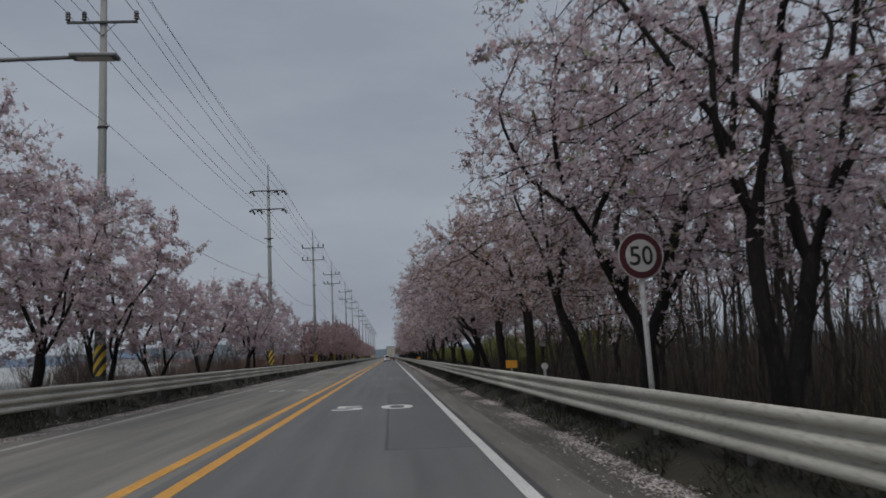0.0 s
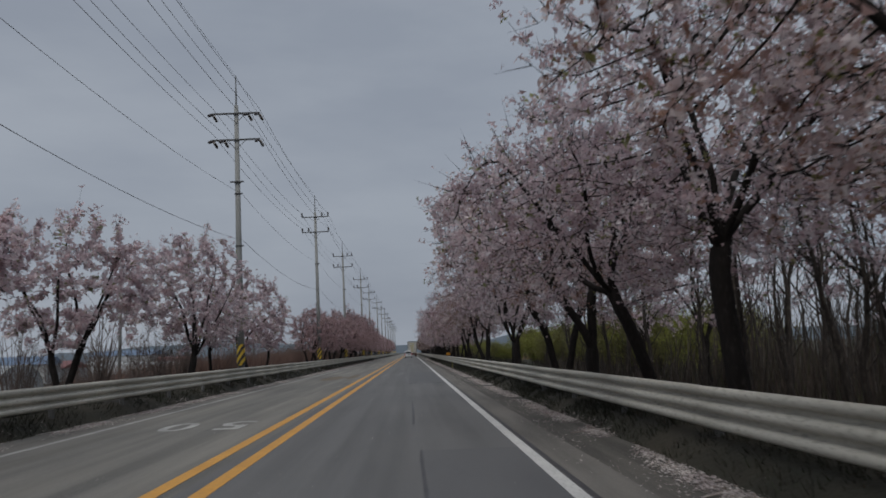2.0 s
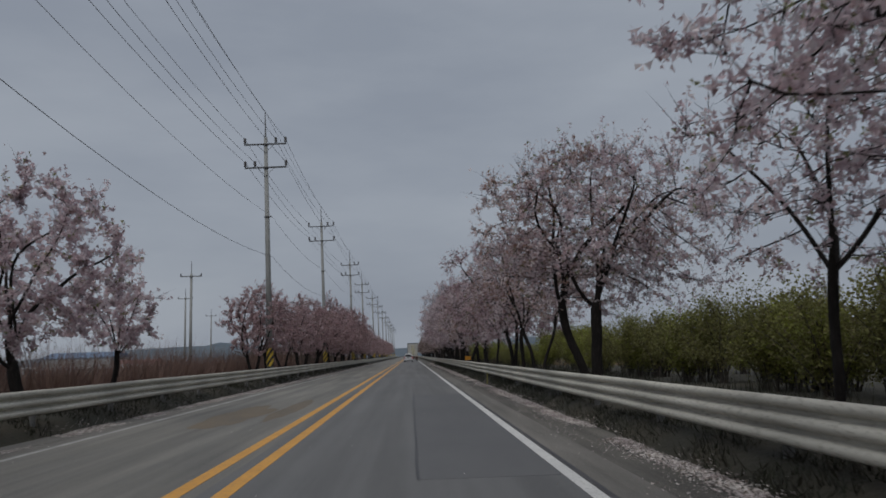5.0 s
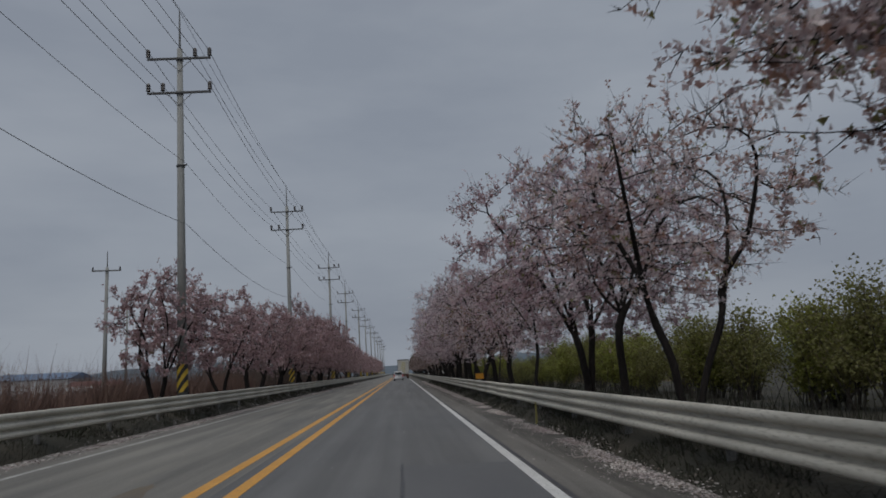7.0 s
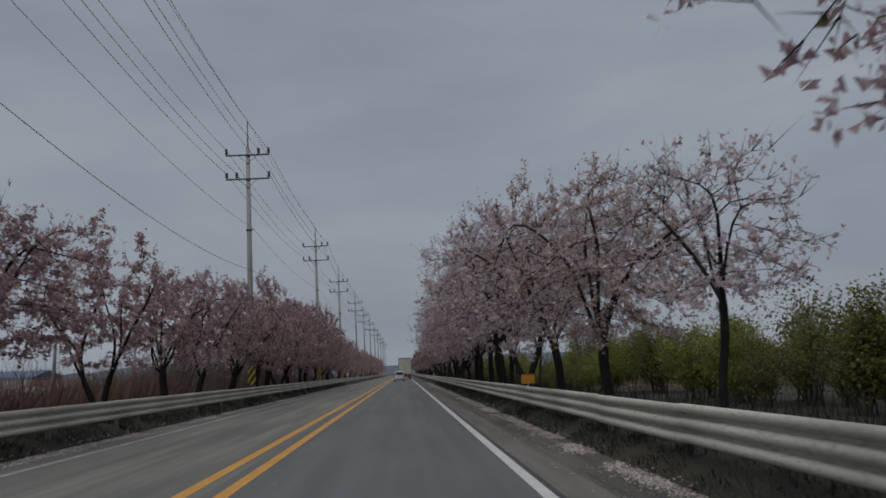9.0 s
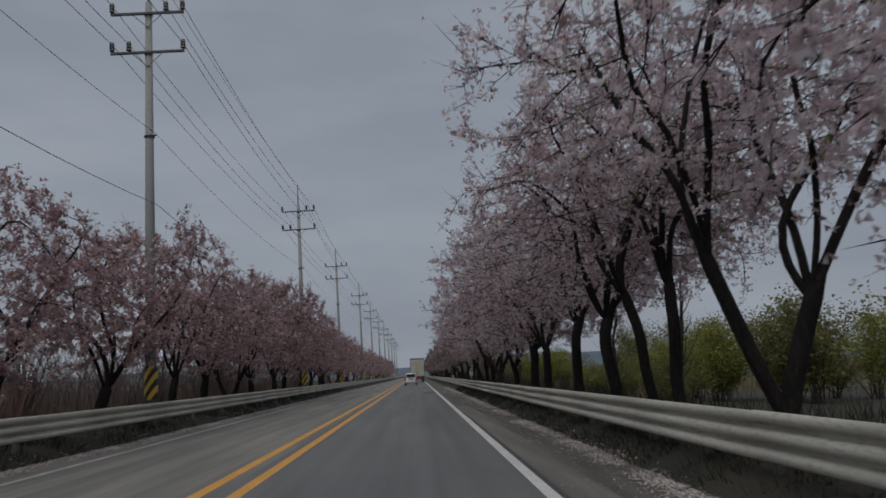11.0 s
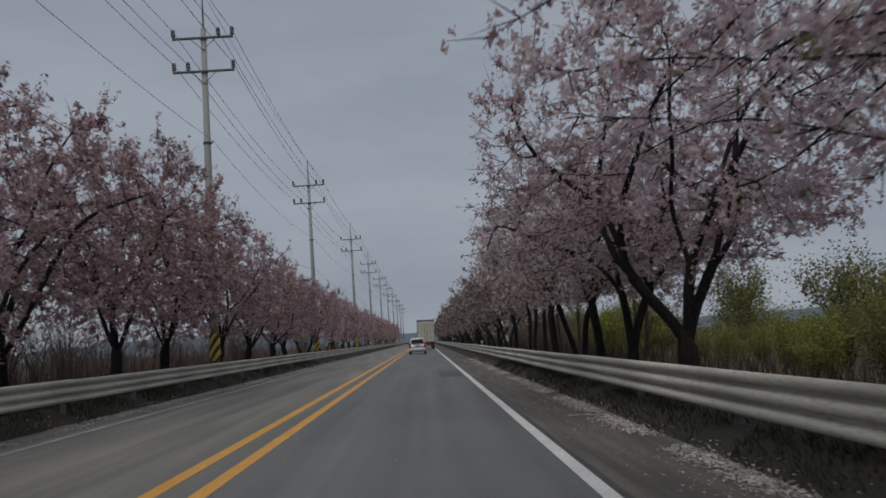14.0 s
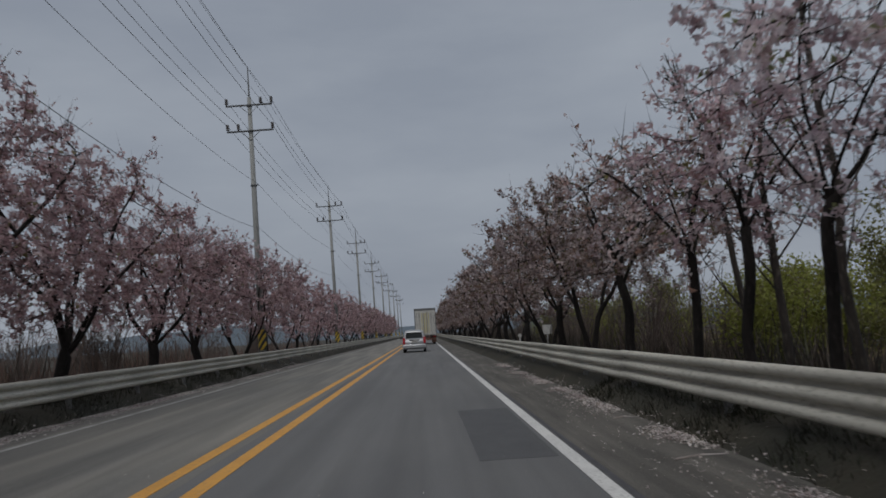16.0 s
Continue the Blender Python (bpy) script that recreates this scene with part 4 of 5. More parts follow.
# ---- willow scrub and reeds ----
def shrub(seed, base, height, radius, dull):
    rng = np.random.default_rng(seed)
    t = thing("willow_shrub", "rounded willow shrub with dull olive spring leaves" if dull else "rounded willow shrub with fresh yellow-green leaves", "shrub", "willow shrubs behind the rail", at=base)
    stems, tips = [], []
    for i in range(12):
        az, sp = rng.uniform(0, 6.28), rng.uniform(0.1, 0.95)
        e = np.array((math.cos(az) * sp * radius, math.sin(az) * sp * radius, height * (1.02 - 0.45 * sp * sp) * rng.uniform(0.8, 1.0)))
        l = curve_line(np.array((rng.normal() * 0.15, rng.normal() * 0.15, -0.3)), e * (0.35, 0.35, 0.6), e, 7)
        stems.append(tube(l, np.linspace(0.035, 0.006, 7), 4))
        for j in range(7):
            s = l[rng.integers(2, 7)]
            q = s + np.array((rng.normal() * 0.4, rng.normal() * 0.4, rng.uniform(0.1, 0.9))) * 0.75
            if j < 3:
                stems.append(tube(np.array((s, q)), (0.01, 0.004), 3))
            tips.append((s, q))
    S, E = np.array([a for a, b in tips]), np.array([b for a, b in tips])
    n = 4600
    k = rng.integers(0, len(S), n)
    c = S[k] + (E[k] - S[k]) * rng.uniform(-0.3, 1.05, (n, 1)) + rng.normal(size=(n, 3)) * (0.26, 0.26, 0.2)
    c[:, 2] = np.maximum(c[:, 2], 0.02)
    tagged(attach("stem_clump", quick("stem_clump", *gather(stems)), M_BARK_GREY, t), kind="stuff")
    tagged(attach("foliage", quick("foliage", *flakes(rng, c, 0.102, corners=3)), M_WILLOW_DULL if dull else M_WILLOW, t), kind="stuff")
    return t


rng = random.Random(31)
kinds = [shrub(800 + i, (18.0 + i, 60 + 7 * i, ground_height(18.0 + i)), 3.3 + 0.25 * i, 1.9 + 0.15 * i, i > 0) for i in range(4)]
spots = []
for i in range(66):
    y = rng.uniform(60, 127) if i < 56 else rng.uniform(55, 66)
    x = rng.uniform(17, 20.5) if i % 3 else rng.uniform(20.5, 27)
    spots.append((x, y, rng.uniform(0.85, 1.2)))
spots += [(12.5, 121, 0.7), (13.5, 124, 0.75), (15, 127, 0.8), (16.5, 129.5, 0.8), (18, 131.5, 0.85), (13.4, 130.5, 0.7), (11.6, 116.5, 0.62), (14.2, 138.5, 0.55), (15.2, 139.5, 0.6), (15, 158, 0.9), (16.4, 162, 1.0), (13.8, 163.5, 0.9), (17.6, 169, 1.0), (11.8, 172, 0.9), (13.4, 186, 1.0), (12.2, 192, 1.0), (12.6, 157, 0.9), (14.6, 160, 1.0), (17, 165, 1.1), (13, 168, 1.0),
          (15, 174, 1.05), (12.4, 180, 1.0)]
spots += [(25.5, 171, 1.6), (28, 176, 1.5), (26, 158, 1.4), (27.5, 154, 1.5), (25.5, 149, 1.4), (29, 146, 1.5), (31, 163, 1.3)]
spots += [(16.4 + 1.9 * (i % 3) + rng.uniform(-0.5, 0.5), 138.5 + 1.25 * i, rng.uniform(0.52, 0.66)) for i in range(16)]
for x, y, s in spots:
    c = copy_thing(kinds[0 if rng.random() < (0.6 if x < 17 and y > 135 else 0.42) else rng.randrange(1, 4)], pose(x, y, ground_height(x), 0, 0, rng.uniform(0, 360)))
    c.scale = (s * 1.1, s * 1.1, s)


def bare_shrub(seed, base, height):
    rng = np.random.default_rng(seed)
    t = thing("bare_shrub", "leafless grey-brown shrub behind the tree row", "shrub", "bare shrubs in the fields", at=base)
    bits = []
    for i in range(15):
        az, sp = rng.uniform(0, 6.28), rng.uniform(0.05, 0.42)
        e = np.array((math.cos(az) * sp, math.sin(az) * sp, 1.0)) * height * rng.uniform(0.6, 1.0)
        l = curve_line(np.array((rng.normal() * 0.12, rng.normal() * 0.12, -0.3)), e * (0.3, 0.3, 0.55), e, 5)
        bits.append(tube(l, np.linspace(0.028, 0.006, 5), 3))
        for j in range(5):
            q = l[rng.integers(1, 5)]
            bits.append(tube(np.array((q, q + np.array((rng.normal() * 0.4, rng.normal() * 0.4, rng.uniform(0.3, 1))) * 0.28 * height)), (0.012, 0.004), 3))
    tagged(attach("stem_clump", quick("stem_clump", *gather(bits)), M_TWIG, t), kind="stuff")
    return t


M_TWIG = mat("dry_twigs", (0.09, 0.068, 0.058), (0.14, 0.108, 0.094), 3.0, 0.9, fine=20)
rng = random.Random(61)
kinds = [bare_shrub(900 + i, (-9.5 - i, 112 + 6 * i, ground_height(-9.5 - i)), 2.8 + 0.3 * i) for i in range(4)]
for i in range(165):
    x = -8.8 - 8 * rng.random() ** 1.2
    y = (rng.uniform(116, 150) if i < 60 else rng.uniform(112, 215)) if i < 148 else rng.uniform(14, 62)
    c = copy_thing(kinds[rng.randrange(4)], pose(x, y, ground_height(x), 0, 0, rng.uniform(0, 360)))
    c.scale = [rng.uniform(0.75, 1.25) * (1.0 if y > 90 else 0.6)] * 3
for i in range(48):
    x, y = -8.4 - 6 * rng.random() ** 1.3, rng.uniform(22, 64)
    c = copy_thing(kinds[rng.randrange(4)], pose(x, y, ground_height(x), 0, 0, rng.uniform(0, 360)))
    c.scale = [rng.uniform(0.6, 1.0)] * 3
for i in range(75):
    x, y = 8.6 + 5 * rng.random() ** 1.3, rng.uniform(156, 262) if i < 60 else rng.uniform(158, 185)
    c = copy_thing(kinds[rng.randrange(4)], pose(x, y, ground_height(x), 0, 0, rng.uniform(0, 360)))
    c.scale = [rng.uniform(0.7, 1.05)] * 3


def blades(name, rng, n, xr, yr, hr, width, bend, material, label, category, clump=0.0):
    x, y = rng.uniform(*xr, n), rng.uniform(*yr, n)
    if clump:
        keep = np.array([noise.noise((a * clump, b * clump, 3.0)) > -0.12 + 0.3 * rng.random() - 0.15 for a, b in zip(x, y)])
        x, y = x[keep], y[keep]
        n = len(x)
    h = rng.uniform(*hr, n) * rng.uniform(0.6, 1.0, n)
    z = np.array([ground_height(q) for q in x]) - 0.05
    az = rng.uniform(0, 6.28, n)
    w = width * rng.uniform(0.6, 1.4, n) / 2
    sx, sy = np.cos(az) * w, np.sin(az) * w
    bx, by = rng.normal(size=n) * bend * h, rng.normal(size=n) * bend * h
    v = np.stack([np.stack([x - sx, y - sy, z], 1), np.stack([x + sx, y + sy, z], 1), np.stack([x + bx, y + by, z + h], 1)], 1)
    return tagged(attach(name, quick(name, v.reshape(-1, 3), np.arange(3 * n).reshape(-1, 3)), material, None), label, category, kind="stuff")


rng = np.random.default_rng(77)
blades("reeds", rng, 85000, (-17, -8.2), (57, 110), (1.8, 3.0), 0.034, 0.3, M_REED, "tall dry red-brown reeds and brush beside the road", "reeds", 0.35)
blades("reeds", rng, 20000, (-20, -8.4), (108, 230), (0.9, 2.6), 0.04, 0.2, M_REED, "dry brown brush behind the tree row", "reeds", 0.35)
blades("reeds", rng, 7000, (-13.5, -8.8), (116, 178), (1.2, 3.0), 0.05, 0.14, M_BRUSH, "dark bare brush behind the tree row", "reeds", 0.3)
blades("reeds", rng, 7000, (-13.5, -8.8), (116, 178), (1.2, 2.8), 0.05, 0.14, M_REED, "dry brown brush behind the tree row", "reeds", 0.3)
blades("reeds", rng, 6000, (-20, -8.4), (10, 60), (0.5, 1.5), 0.035, 0.2, M_REED, "dry brown brush behind the tree row", "reeds", 0.35)
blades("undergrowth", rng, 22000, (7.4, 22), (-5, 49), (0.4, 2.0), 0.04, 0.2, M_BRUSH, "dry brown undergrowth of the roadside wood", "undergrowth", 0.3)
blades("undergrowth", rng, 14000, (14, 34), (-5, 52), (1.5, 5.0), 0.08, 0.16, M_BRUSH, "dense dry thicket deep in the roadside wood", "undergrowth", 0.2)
blades("undergrowth", rng, 15000, (7.2, 14), (56, 190), (0.3, 1.5), 0.03, 0.25, M_GRASS_SHADED, "rough grass behind the guard rail in the shade-darkened verge colour", "undergrowth", 0.3)
blades("undergrowth", rng, 12000, (7.6, 15), (140, 270), (0.5, 2.0), 0.06, 0.2, M_BRUSH, "dry brown undergrowth behind the tree row", "undergrowth", 0.3)
# verge under both rails, with the rail's shade in the blade colour
blades("verge_grass", rng, 90000, (5.28, 6.6), (-2, 150), (0.08, 0.26), 0.02, 0.5, M_GRASS_SHADED, "short grass under the guard rail, its colour darkened for shade", "grass", 0.9)
blades("verge_grass", rng, 52000, (-6.6, -5.15), (4, 170), (0.08, 0.3), 0.026, 0.45, M_GRASS_SHADED, "short grass under the guard rail, its colour darkened for shade", "grass", 0.9)


def strew(name, rng, n, mid, wide, yr, size, label):
    y = rng.uniform(*yr, n)
    x = mid + wide * rng.normal(size=n) + 0.12 * np.array([noise.noise((q * 0.25, mid, 5.0)) for q in y])
    keep = np.array([noise.noise((a * 1.1, b * 0.7, 9.0)) > -0.05 - 0.5 * rng.random() + 0.2 for a, b in zip(x, y)])
    x, y = x[keep], y[keep]
    z = np.where(np.abs(x) < 5.27, 0.008, np.array([ground_height(q) for q in x]) + 0.01)
    v, f = flakes(rng, np.stack([x, y, z], 1), size, up=0.85, corners=3)
    v[:, 2] = np.maximum(v[:, 2], 0.003)
    return tagged(attach(name, quick(name, v, f), M_PETAL, None), label, "petals", kind="stuff")


M_STRAW = leafy("straw_grass", [(0.0, (0.26, 0.19, 0.11)), (0.35, (0.33, 0.25, 0.15)), (0.6, (0.2, 0.145, 0.085)), (0.85, (0.3, 0.25, 0.13))], 0.2)
blades("dry_grass", rng, 14000, (11.5, 40), (136, 215), (0.3, 1.0), 0.06, 0.25, M_STRAW, "straw-coloured dry grass of the fallow field", "grass", 0.12)
strew("fallen_petals", rng, 110000, 5.1, 0.12, (0, 165), 0.034, "drift of fallen pale petals along the shoulder")
strew("fallen_petals", rng, 14000, 4.8, 0.3, (0, 165), 0.026, "scattered petals on the shoulder")
strew("fallen_petals", rng, 110000, -4.98, 0.18, (4, 180), 0.036, "drift of fallen pale petals along the shoulder")
strew("fallen_petals", rng, 1500, 0.0, 2.4, (0, 175), 0.02, "few petals blown over the asphalt")

rnd = random.Random(5)
for y in (22, 27.5, 41, 62.3, 67, 94, 106.5, 113.8, 117.6, 128, 135, 142.6, 146, 151):
    b = bmesh.new()
    L, x = rnd.uniform(0.25, 0.6), rnd.uniform(4.75, 5.05)
    a = rnd.uniform(-0.5, 0.5)
    p0, p1, p2 = Vector((-L / 2, 0, 0)), Vector((0, 0.03, 0.012)), Vector((L / 2, 0.02, 0))
    rod(b, p0, p1, 0.009, 0.008, 5)
    rod(b, p1, p2, 0.008, 0.004, 5)
    rod(b, p1, p1 + Vector((0.08, 0.07, 0.0)), 0.005, 0.003, 4)
    ob = part("fallen_twig", b, M_PETAL, None)
    ob.location, ob.rotation_euler[2] = (x, y, 0.006), a
    tagged(ob, "pale dry twig lying on the road shoulder", "twig", "twigs on the shoulder")


# ---- signs and markers ----
M_SIGN_RED = plain("sign_red", (0.075, 0.012, 0.018), 0.5)
M_SIGN_WHITE = plain("sign_white", (0.55, 0.54, 0.52), 0.5)
M_BLACK = plain("sign_black", (0.015, 0.015, 0.017), 0.5)
M_POST = mat("white_post_paint", (0.42, 0.42, 0.42), (0.52, 0.52, 0.51), 3, 0.5, fine=20, c=(0.3, 0.28, 0.26))
M_ORANGE = mat("orange_yellow_paint", (0.62, 0.27, 0.02), (0.7, 0.33, 0.03), 5, 0.5, fine=30, c=(0.5, 0.2, 0.02))


def disc(b, x, y, z, r, depth, seg=40):
    return rod(b, (x, y, z), (x, y - depth, z), r, seg=seg)


sign = thing("speed_limit_sign", "round red and white speed sign reading 50 on a pale post", "road sign", at=(5.86, 6.9, 0.1))
sign.rotation_euler = (0, radians(-2.0), radians(6))
part("post", rod(bmesh.new(), (0, 0, -0.4), (0, 0, 2.78), 0.036, seg=14), M_POST, sign, smooth=True)
part("rim", disc(bmesh.new(), 0, -0.04, 2.52, 0.325, 0.012), M_SIGN_WHITE, sign, "thin pale outer rim")
part("border", disc(bmesh.new(), 0, -0.045, 2.52, 0.308, 0.012), M_SIGN_RED, sign, "dark red border ring")
part("face", disc(bmesh.new(), 0, -0.059, 2.52, 0.22, 0.006), M_SIGN_WHITE, sign)
b = bmesh.new()
for z in (2.4, 2.64):
    box(b, -0.05, 0.05, -0.045, 0.05, z - 0.02, z + 0.02, 0.004)
part("clamp", b, M_ARM, sign)
for text, x0, x1 in (("5", -0.165, -0.012), ("0", 0.012, 0.165)):
    cu = bpy.data.curves.new("digit", "FONT")
    cu.body, cu.extrude, cu.offset = text, 0.002, 0.01
    ob = bpy.data.objects.new("digit", cu)
    me = bpy.data.meshes.new_from_object(ob)
    bpy.data.objects.remove(ob)
    co = np.empty(len(me.vertices) * 3, np.float32)
    me.vertices.foreach_get("co", co)
    q = co.reshape(-1, 3)
    q = (q - q.min(0)) / (q.max(0) - q.min(0))
    co = np.stack([x0 + q[:, 0] * (x1 - x0), -0.066 - q[:, 2] * 0.003, 2.39 + q[:, 1] * 0.26], 1).astype(np.float32)
    me.vertices.foreach_set("co", co.ravel())
    attach("digit", me, M_BLACK, sign, "black digit")

for x, y, w, h in ((6.08, 20.3, 0.34, 0.25), (5.97, 94.0, 0.4, 0.28)):
    p = thing("marker_box", "orange-yellow marker board on a short post behind the rail", "marker", "orange markers", at=(x, y, 0.1))
    part("post", rod(bmesh.new(), (0, 0, -0.3), (0, 0, 0.95), 0.025, seg=10), M_POST, p)
    board = part("board", box(bmesh.new(), -w / 2, w / 2, -0.05, 0.03, 0.8, 0.8 + h, 0.012), M_ORANGE, p)
    b = box(bmesh.new(), -w / 2 - 0.012, w / 2 + 0.012, -0.06, 0.04, 0.8 + h, 0.8 + h + 0.018, 0.004)
    part("cap", b, M_BARK_GREY, p)
for x, y in ((5.86, 14.1), (5.86, 164.0)):
    p = thing("delineator_post", "white roadside delineator with an eight-sided head", "delineator", "delineators", at=(x, y, 0.1))
    part("post", box(bmesh.new(), -0.03, 0.03, -0.015, 0.015, -0.3, 0.9, 0.005), M_POST, p)
    part("head", rod(bmesh.new(), (0, 0.02, 0.95), (0, -0.03, 0.95), 0.075, seg=8), M_SIGN_WHITE, p)
p = thing("notice_board", "small white square notice board on a post", "sign", at=(8.2, 172, 0.0))
part("post", rod(bmesh.new(), (0, 0, -0.4), (0, 0, 1.3), 0.03, seg=10), M_POST, p)
part("board", box(bmesh.new(), -0.22, 0.22, -0.05, -0.03, 0.95, 1.4, 0.004), M_SIGN_WHITE, p)
p = thing("marker_stake", "weathered yellow-green stake leaning at the guard rail", "stake", at=(5.32, 74.2, 0.05), turn=10)
part("stake", box(bmesh.new(), -0.025, 0.025, -0.02, 0.02, -0.2, 0.48, 0.005, (0.7, 0.7)), mat("stake_paint", (0.22, 0.2, 0.06), (0.3, 0.27, 0.1), 8, 0.8), p)

lamp = thing("street_lamp", "grey steel street lamp with a long arm over the road", "street lamp", at=(-6.5, 10.3, 0.1))
part("pole", rod(bmesh.new(), (0, 0, -0.4), (0, 0, 6.65), 0.085, 0.06, 14), M_ARM, lamp, smooth=True)
part("arm", rod(bmesh.new(), (0, 0, 6.6), (3.4, 0, 6.74), 0.05, 0.035, 10), M_ARM, lamp, smooth=True)
head = part("head", box(bmesh.new(), 3.3, 4.12, -0.14, 0.14, 6.71, 6.78, 0.025), M_ARM, lamp)
part("lens", box(bmesh.new(), 3.42, 4.02, -0.1, 0.1, 6.694, 6.71, 0.004), M_SIGN_WHITE, head)


# ---- vehicles ----
M_SILVER = mat("silver_car_paint", (0.36, 0.37, 0.385), (0.42, 0.43, 0.445), 2, 0.28, metal=0.45, fine=30, c=(0.35, 0.35, 0.36))
M_GLASS = mat("tinted_car_glass", (0.025, 0.03, 0.032), (0.04, 0.045, 0.048), 2, 0.16)
M_TAIL = plain("tail_lamp_red", (0.32, 0.015, 0.02), 0.2)
M_RUBBER = mat("tyre_rubber", (0.014, 0.014, 0.015), (0.025, 0.025, 0.026), 10, 0.8)
M_TRIM = plain("black_trim", (0.02, 0.02, 0.022), 0.6)
M_PANEL = mat("truck_panel", (0.42, 0.42, 0.4), (0.5, 0.5, 0.475), 1.5, 0.5, fine=12, c=(0.34, 0.33, 0.31), stretch=(2, 1, 0.3))
M_RUST = mat("chassis_brown", (0.07, 0.035, 0.025), (0.12, 0.06, 0.045), 4, 0.8)
M_PLATE_Y = plain("yellow_strip", (0.42, 0.36, 0.11), 0.6)


def wheel(parent, x, y, r, w, s):
    b = rod(bmesh.new(), (x - w / 2, y, r), (x + w / 2, y, r), r, seg=28)
    t = part("wheel", b, M_RUBBER, parent, "black tyre", True)
    part("rim", rod(bmesh.new(), (x + s * w / 2, y, r), (x + s * (w / 2 + 0.012), y, r), r * 0.62, r * 0.55, 20), M_STEEL, t)


def loft(sections, bevel=0.0):
    """A closed body from cross-sections: each a y and a list of half-profile points (x, z)."""
    b = bmesh.new()
    rings = []
    for y, prof in sections:
        ring = [b.verts.new((x, y, z)) for x, z in prof] + [b.verts.new((-x, y, z)) for x, z in reversed(prof)]
        rings.append(ring)
    n = len(rings[0])
    for r0, r1 in zip(rings, rings[1:]):
        for i in range(n):
            b.faces.new((r0[i], r0[(i + 1) % n], r1[(i + 1) % n], r1[i]))
    b.faces.new(rings[0])
    b.faces.new(list(reversed(rings[-1])))
    bmesh.ops.recalc_face_normals(b, faces=b.faces)
    return b


car = thing("car", "silver estate car with red tail lamps standing on the lane", "car", at=(1.5, 190.4, 0))
low = lambda k, top: [(0.6 * k, 0.24), (0.8 * k, 0.27), (0.875 * k, 0.42), (0.88 * k, 0.72), (0.84 * k, top), (0.5 * k, top + 0.015)]
b = loft([(-0.02, low(0.93, 0.84)), (0.08, low(0.99, 0.93)), (0.9, low(1.0, 0.96)), (3.0, low(1.0, 0.95)), (3.5, low(0.99, 0.9)), (4.2, low(0.95, 0.76)), (4.45, low(0.82, 0.62))])
part("body", b, M_SILVER, car, smooth=True)
cab = lambda k, z0, z1: [(0.82, z0), (0.8 - 0.02 * k, z0 + 0.1), (0.66 - 0.02 * k, z1 - 0.08), (0.56 - 0.02 * k, z1), (0.3, z1 + 0.02)]
b = loft([(0.06, cab(0, 0.9, 0.98)), (0.142, cab(0, 0.92, 1.3)), (0.21, cab(0, 0.92, 1.55)), (1.2, cab(0, 0.92, 1.6)), (2.1, cab(0, 0.92, 1.57)), (2.8, cab(0, 0.92, 1.3)), (3.4, cab(1, 0.9, 0.94))])
part("cabin", b, M_SILVER, car, smooth=True)
b = bmesh.new()
f = b.faces.new([b.verts.new(q) for q in ((-0.62, 0.05, 1.02), (0.62, 0.05, 1.02), (0.55, 0.155, 1.45), (-0.55, 0.155, 1.45))])
bmesh.ops.solidify(b, geom=[f], thickness=0.02)
part("rear_window", b, M_GLASS, car, "dark tinted rear window")
for s in (-1, 1):
    b = bmesh.new()
    f = b.faces.new([b.verts.new(q) for q in ((s * 0.81, 0.5, 1.0), (s * 0.81, 2.7, 1.0), (s * 0.68, 2.1, 1.5), (s * 0.68, 0.62, 1.5))])
    bmesh.ops.solidify(b, geom=[f], thickness=0.03)
    part("side_window", b, M_GLASS, car, "dark side window")
    part("tail_lamp", box(bmesh.new(), s * 0.74 - 0.1, s * 0.74 + 0.1, -0.05, 0.12, 0.62, 1.08, 0.03, (0.8, 1.0, 0.25)), M_TAIL, car, "red tail lamp")
    part("mirror", box(bmesh.new(), s * 0.98 - 0.1, s * 0.98 + 0.1, 2.55, 2.68, 0.98, 1.13, 0.03), M_TRIM, car)
    wheel(car, s * 0.74, 0.82, 0.32, 0.2, s)
    wheel(car, s * 0.74, 3.5, 0.32, 0.2, s)
part("bumper", box(bmesh.new(), -0.84, 0.84, -0.1, 0.25, 0.3, 0.58, 0.06), M_SILVER, car, smooth=True)
part("bumper_insert", box(bmesh.new(), -0.6, 0.6, -0.08, 0.1, 0.24, 0.32, 0.02), M_TRIM, car)
part("number_plate", box(bmesh.new(), -0.23, 0.23, -0.055, -0.02, 0.7, 0.83, 0.008), M_SIGN_WHITE, car, "white plate")
part("plate_bar", box(bmesh.new(), -0.36, 0.36, -0.06, 0.0, 0.87, 0.91, 0.01), M_TRIM, car)
part("plate_writing", box(bmesh.new(), -0.18, 0.18, -0.058, -0.054, 0.74, 0.79), M_BLACK, car)

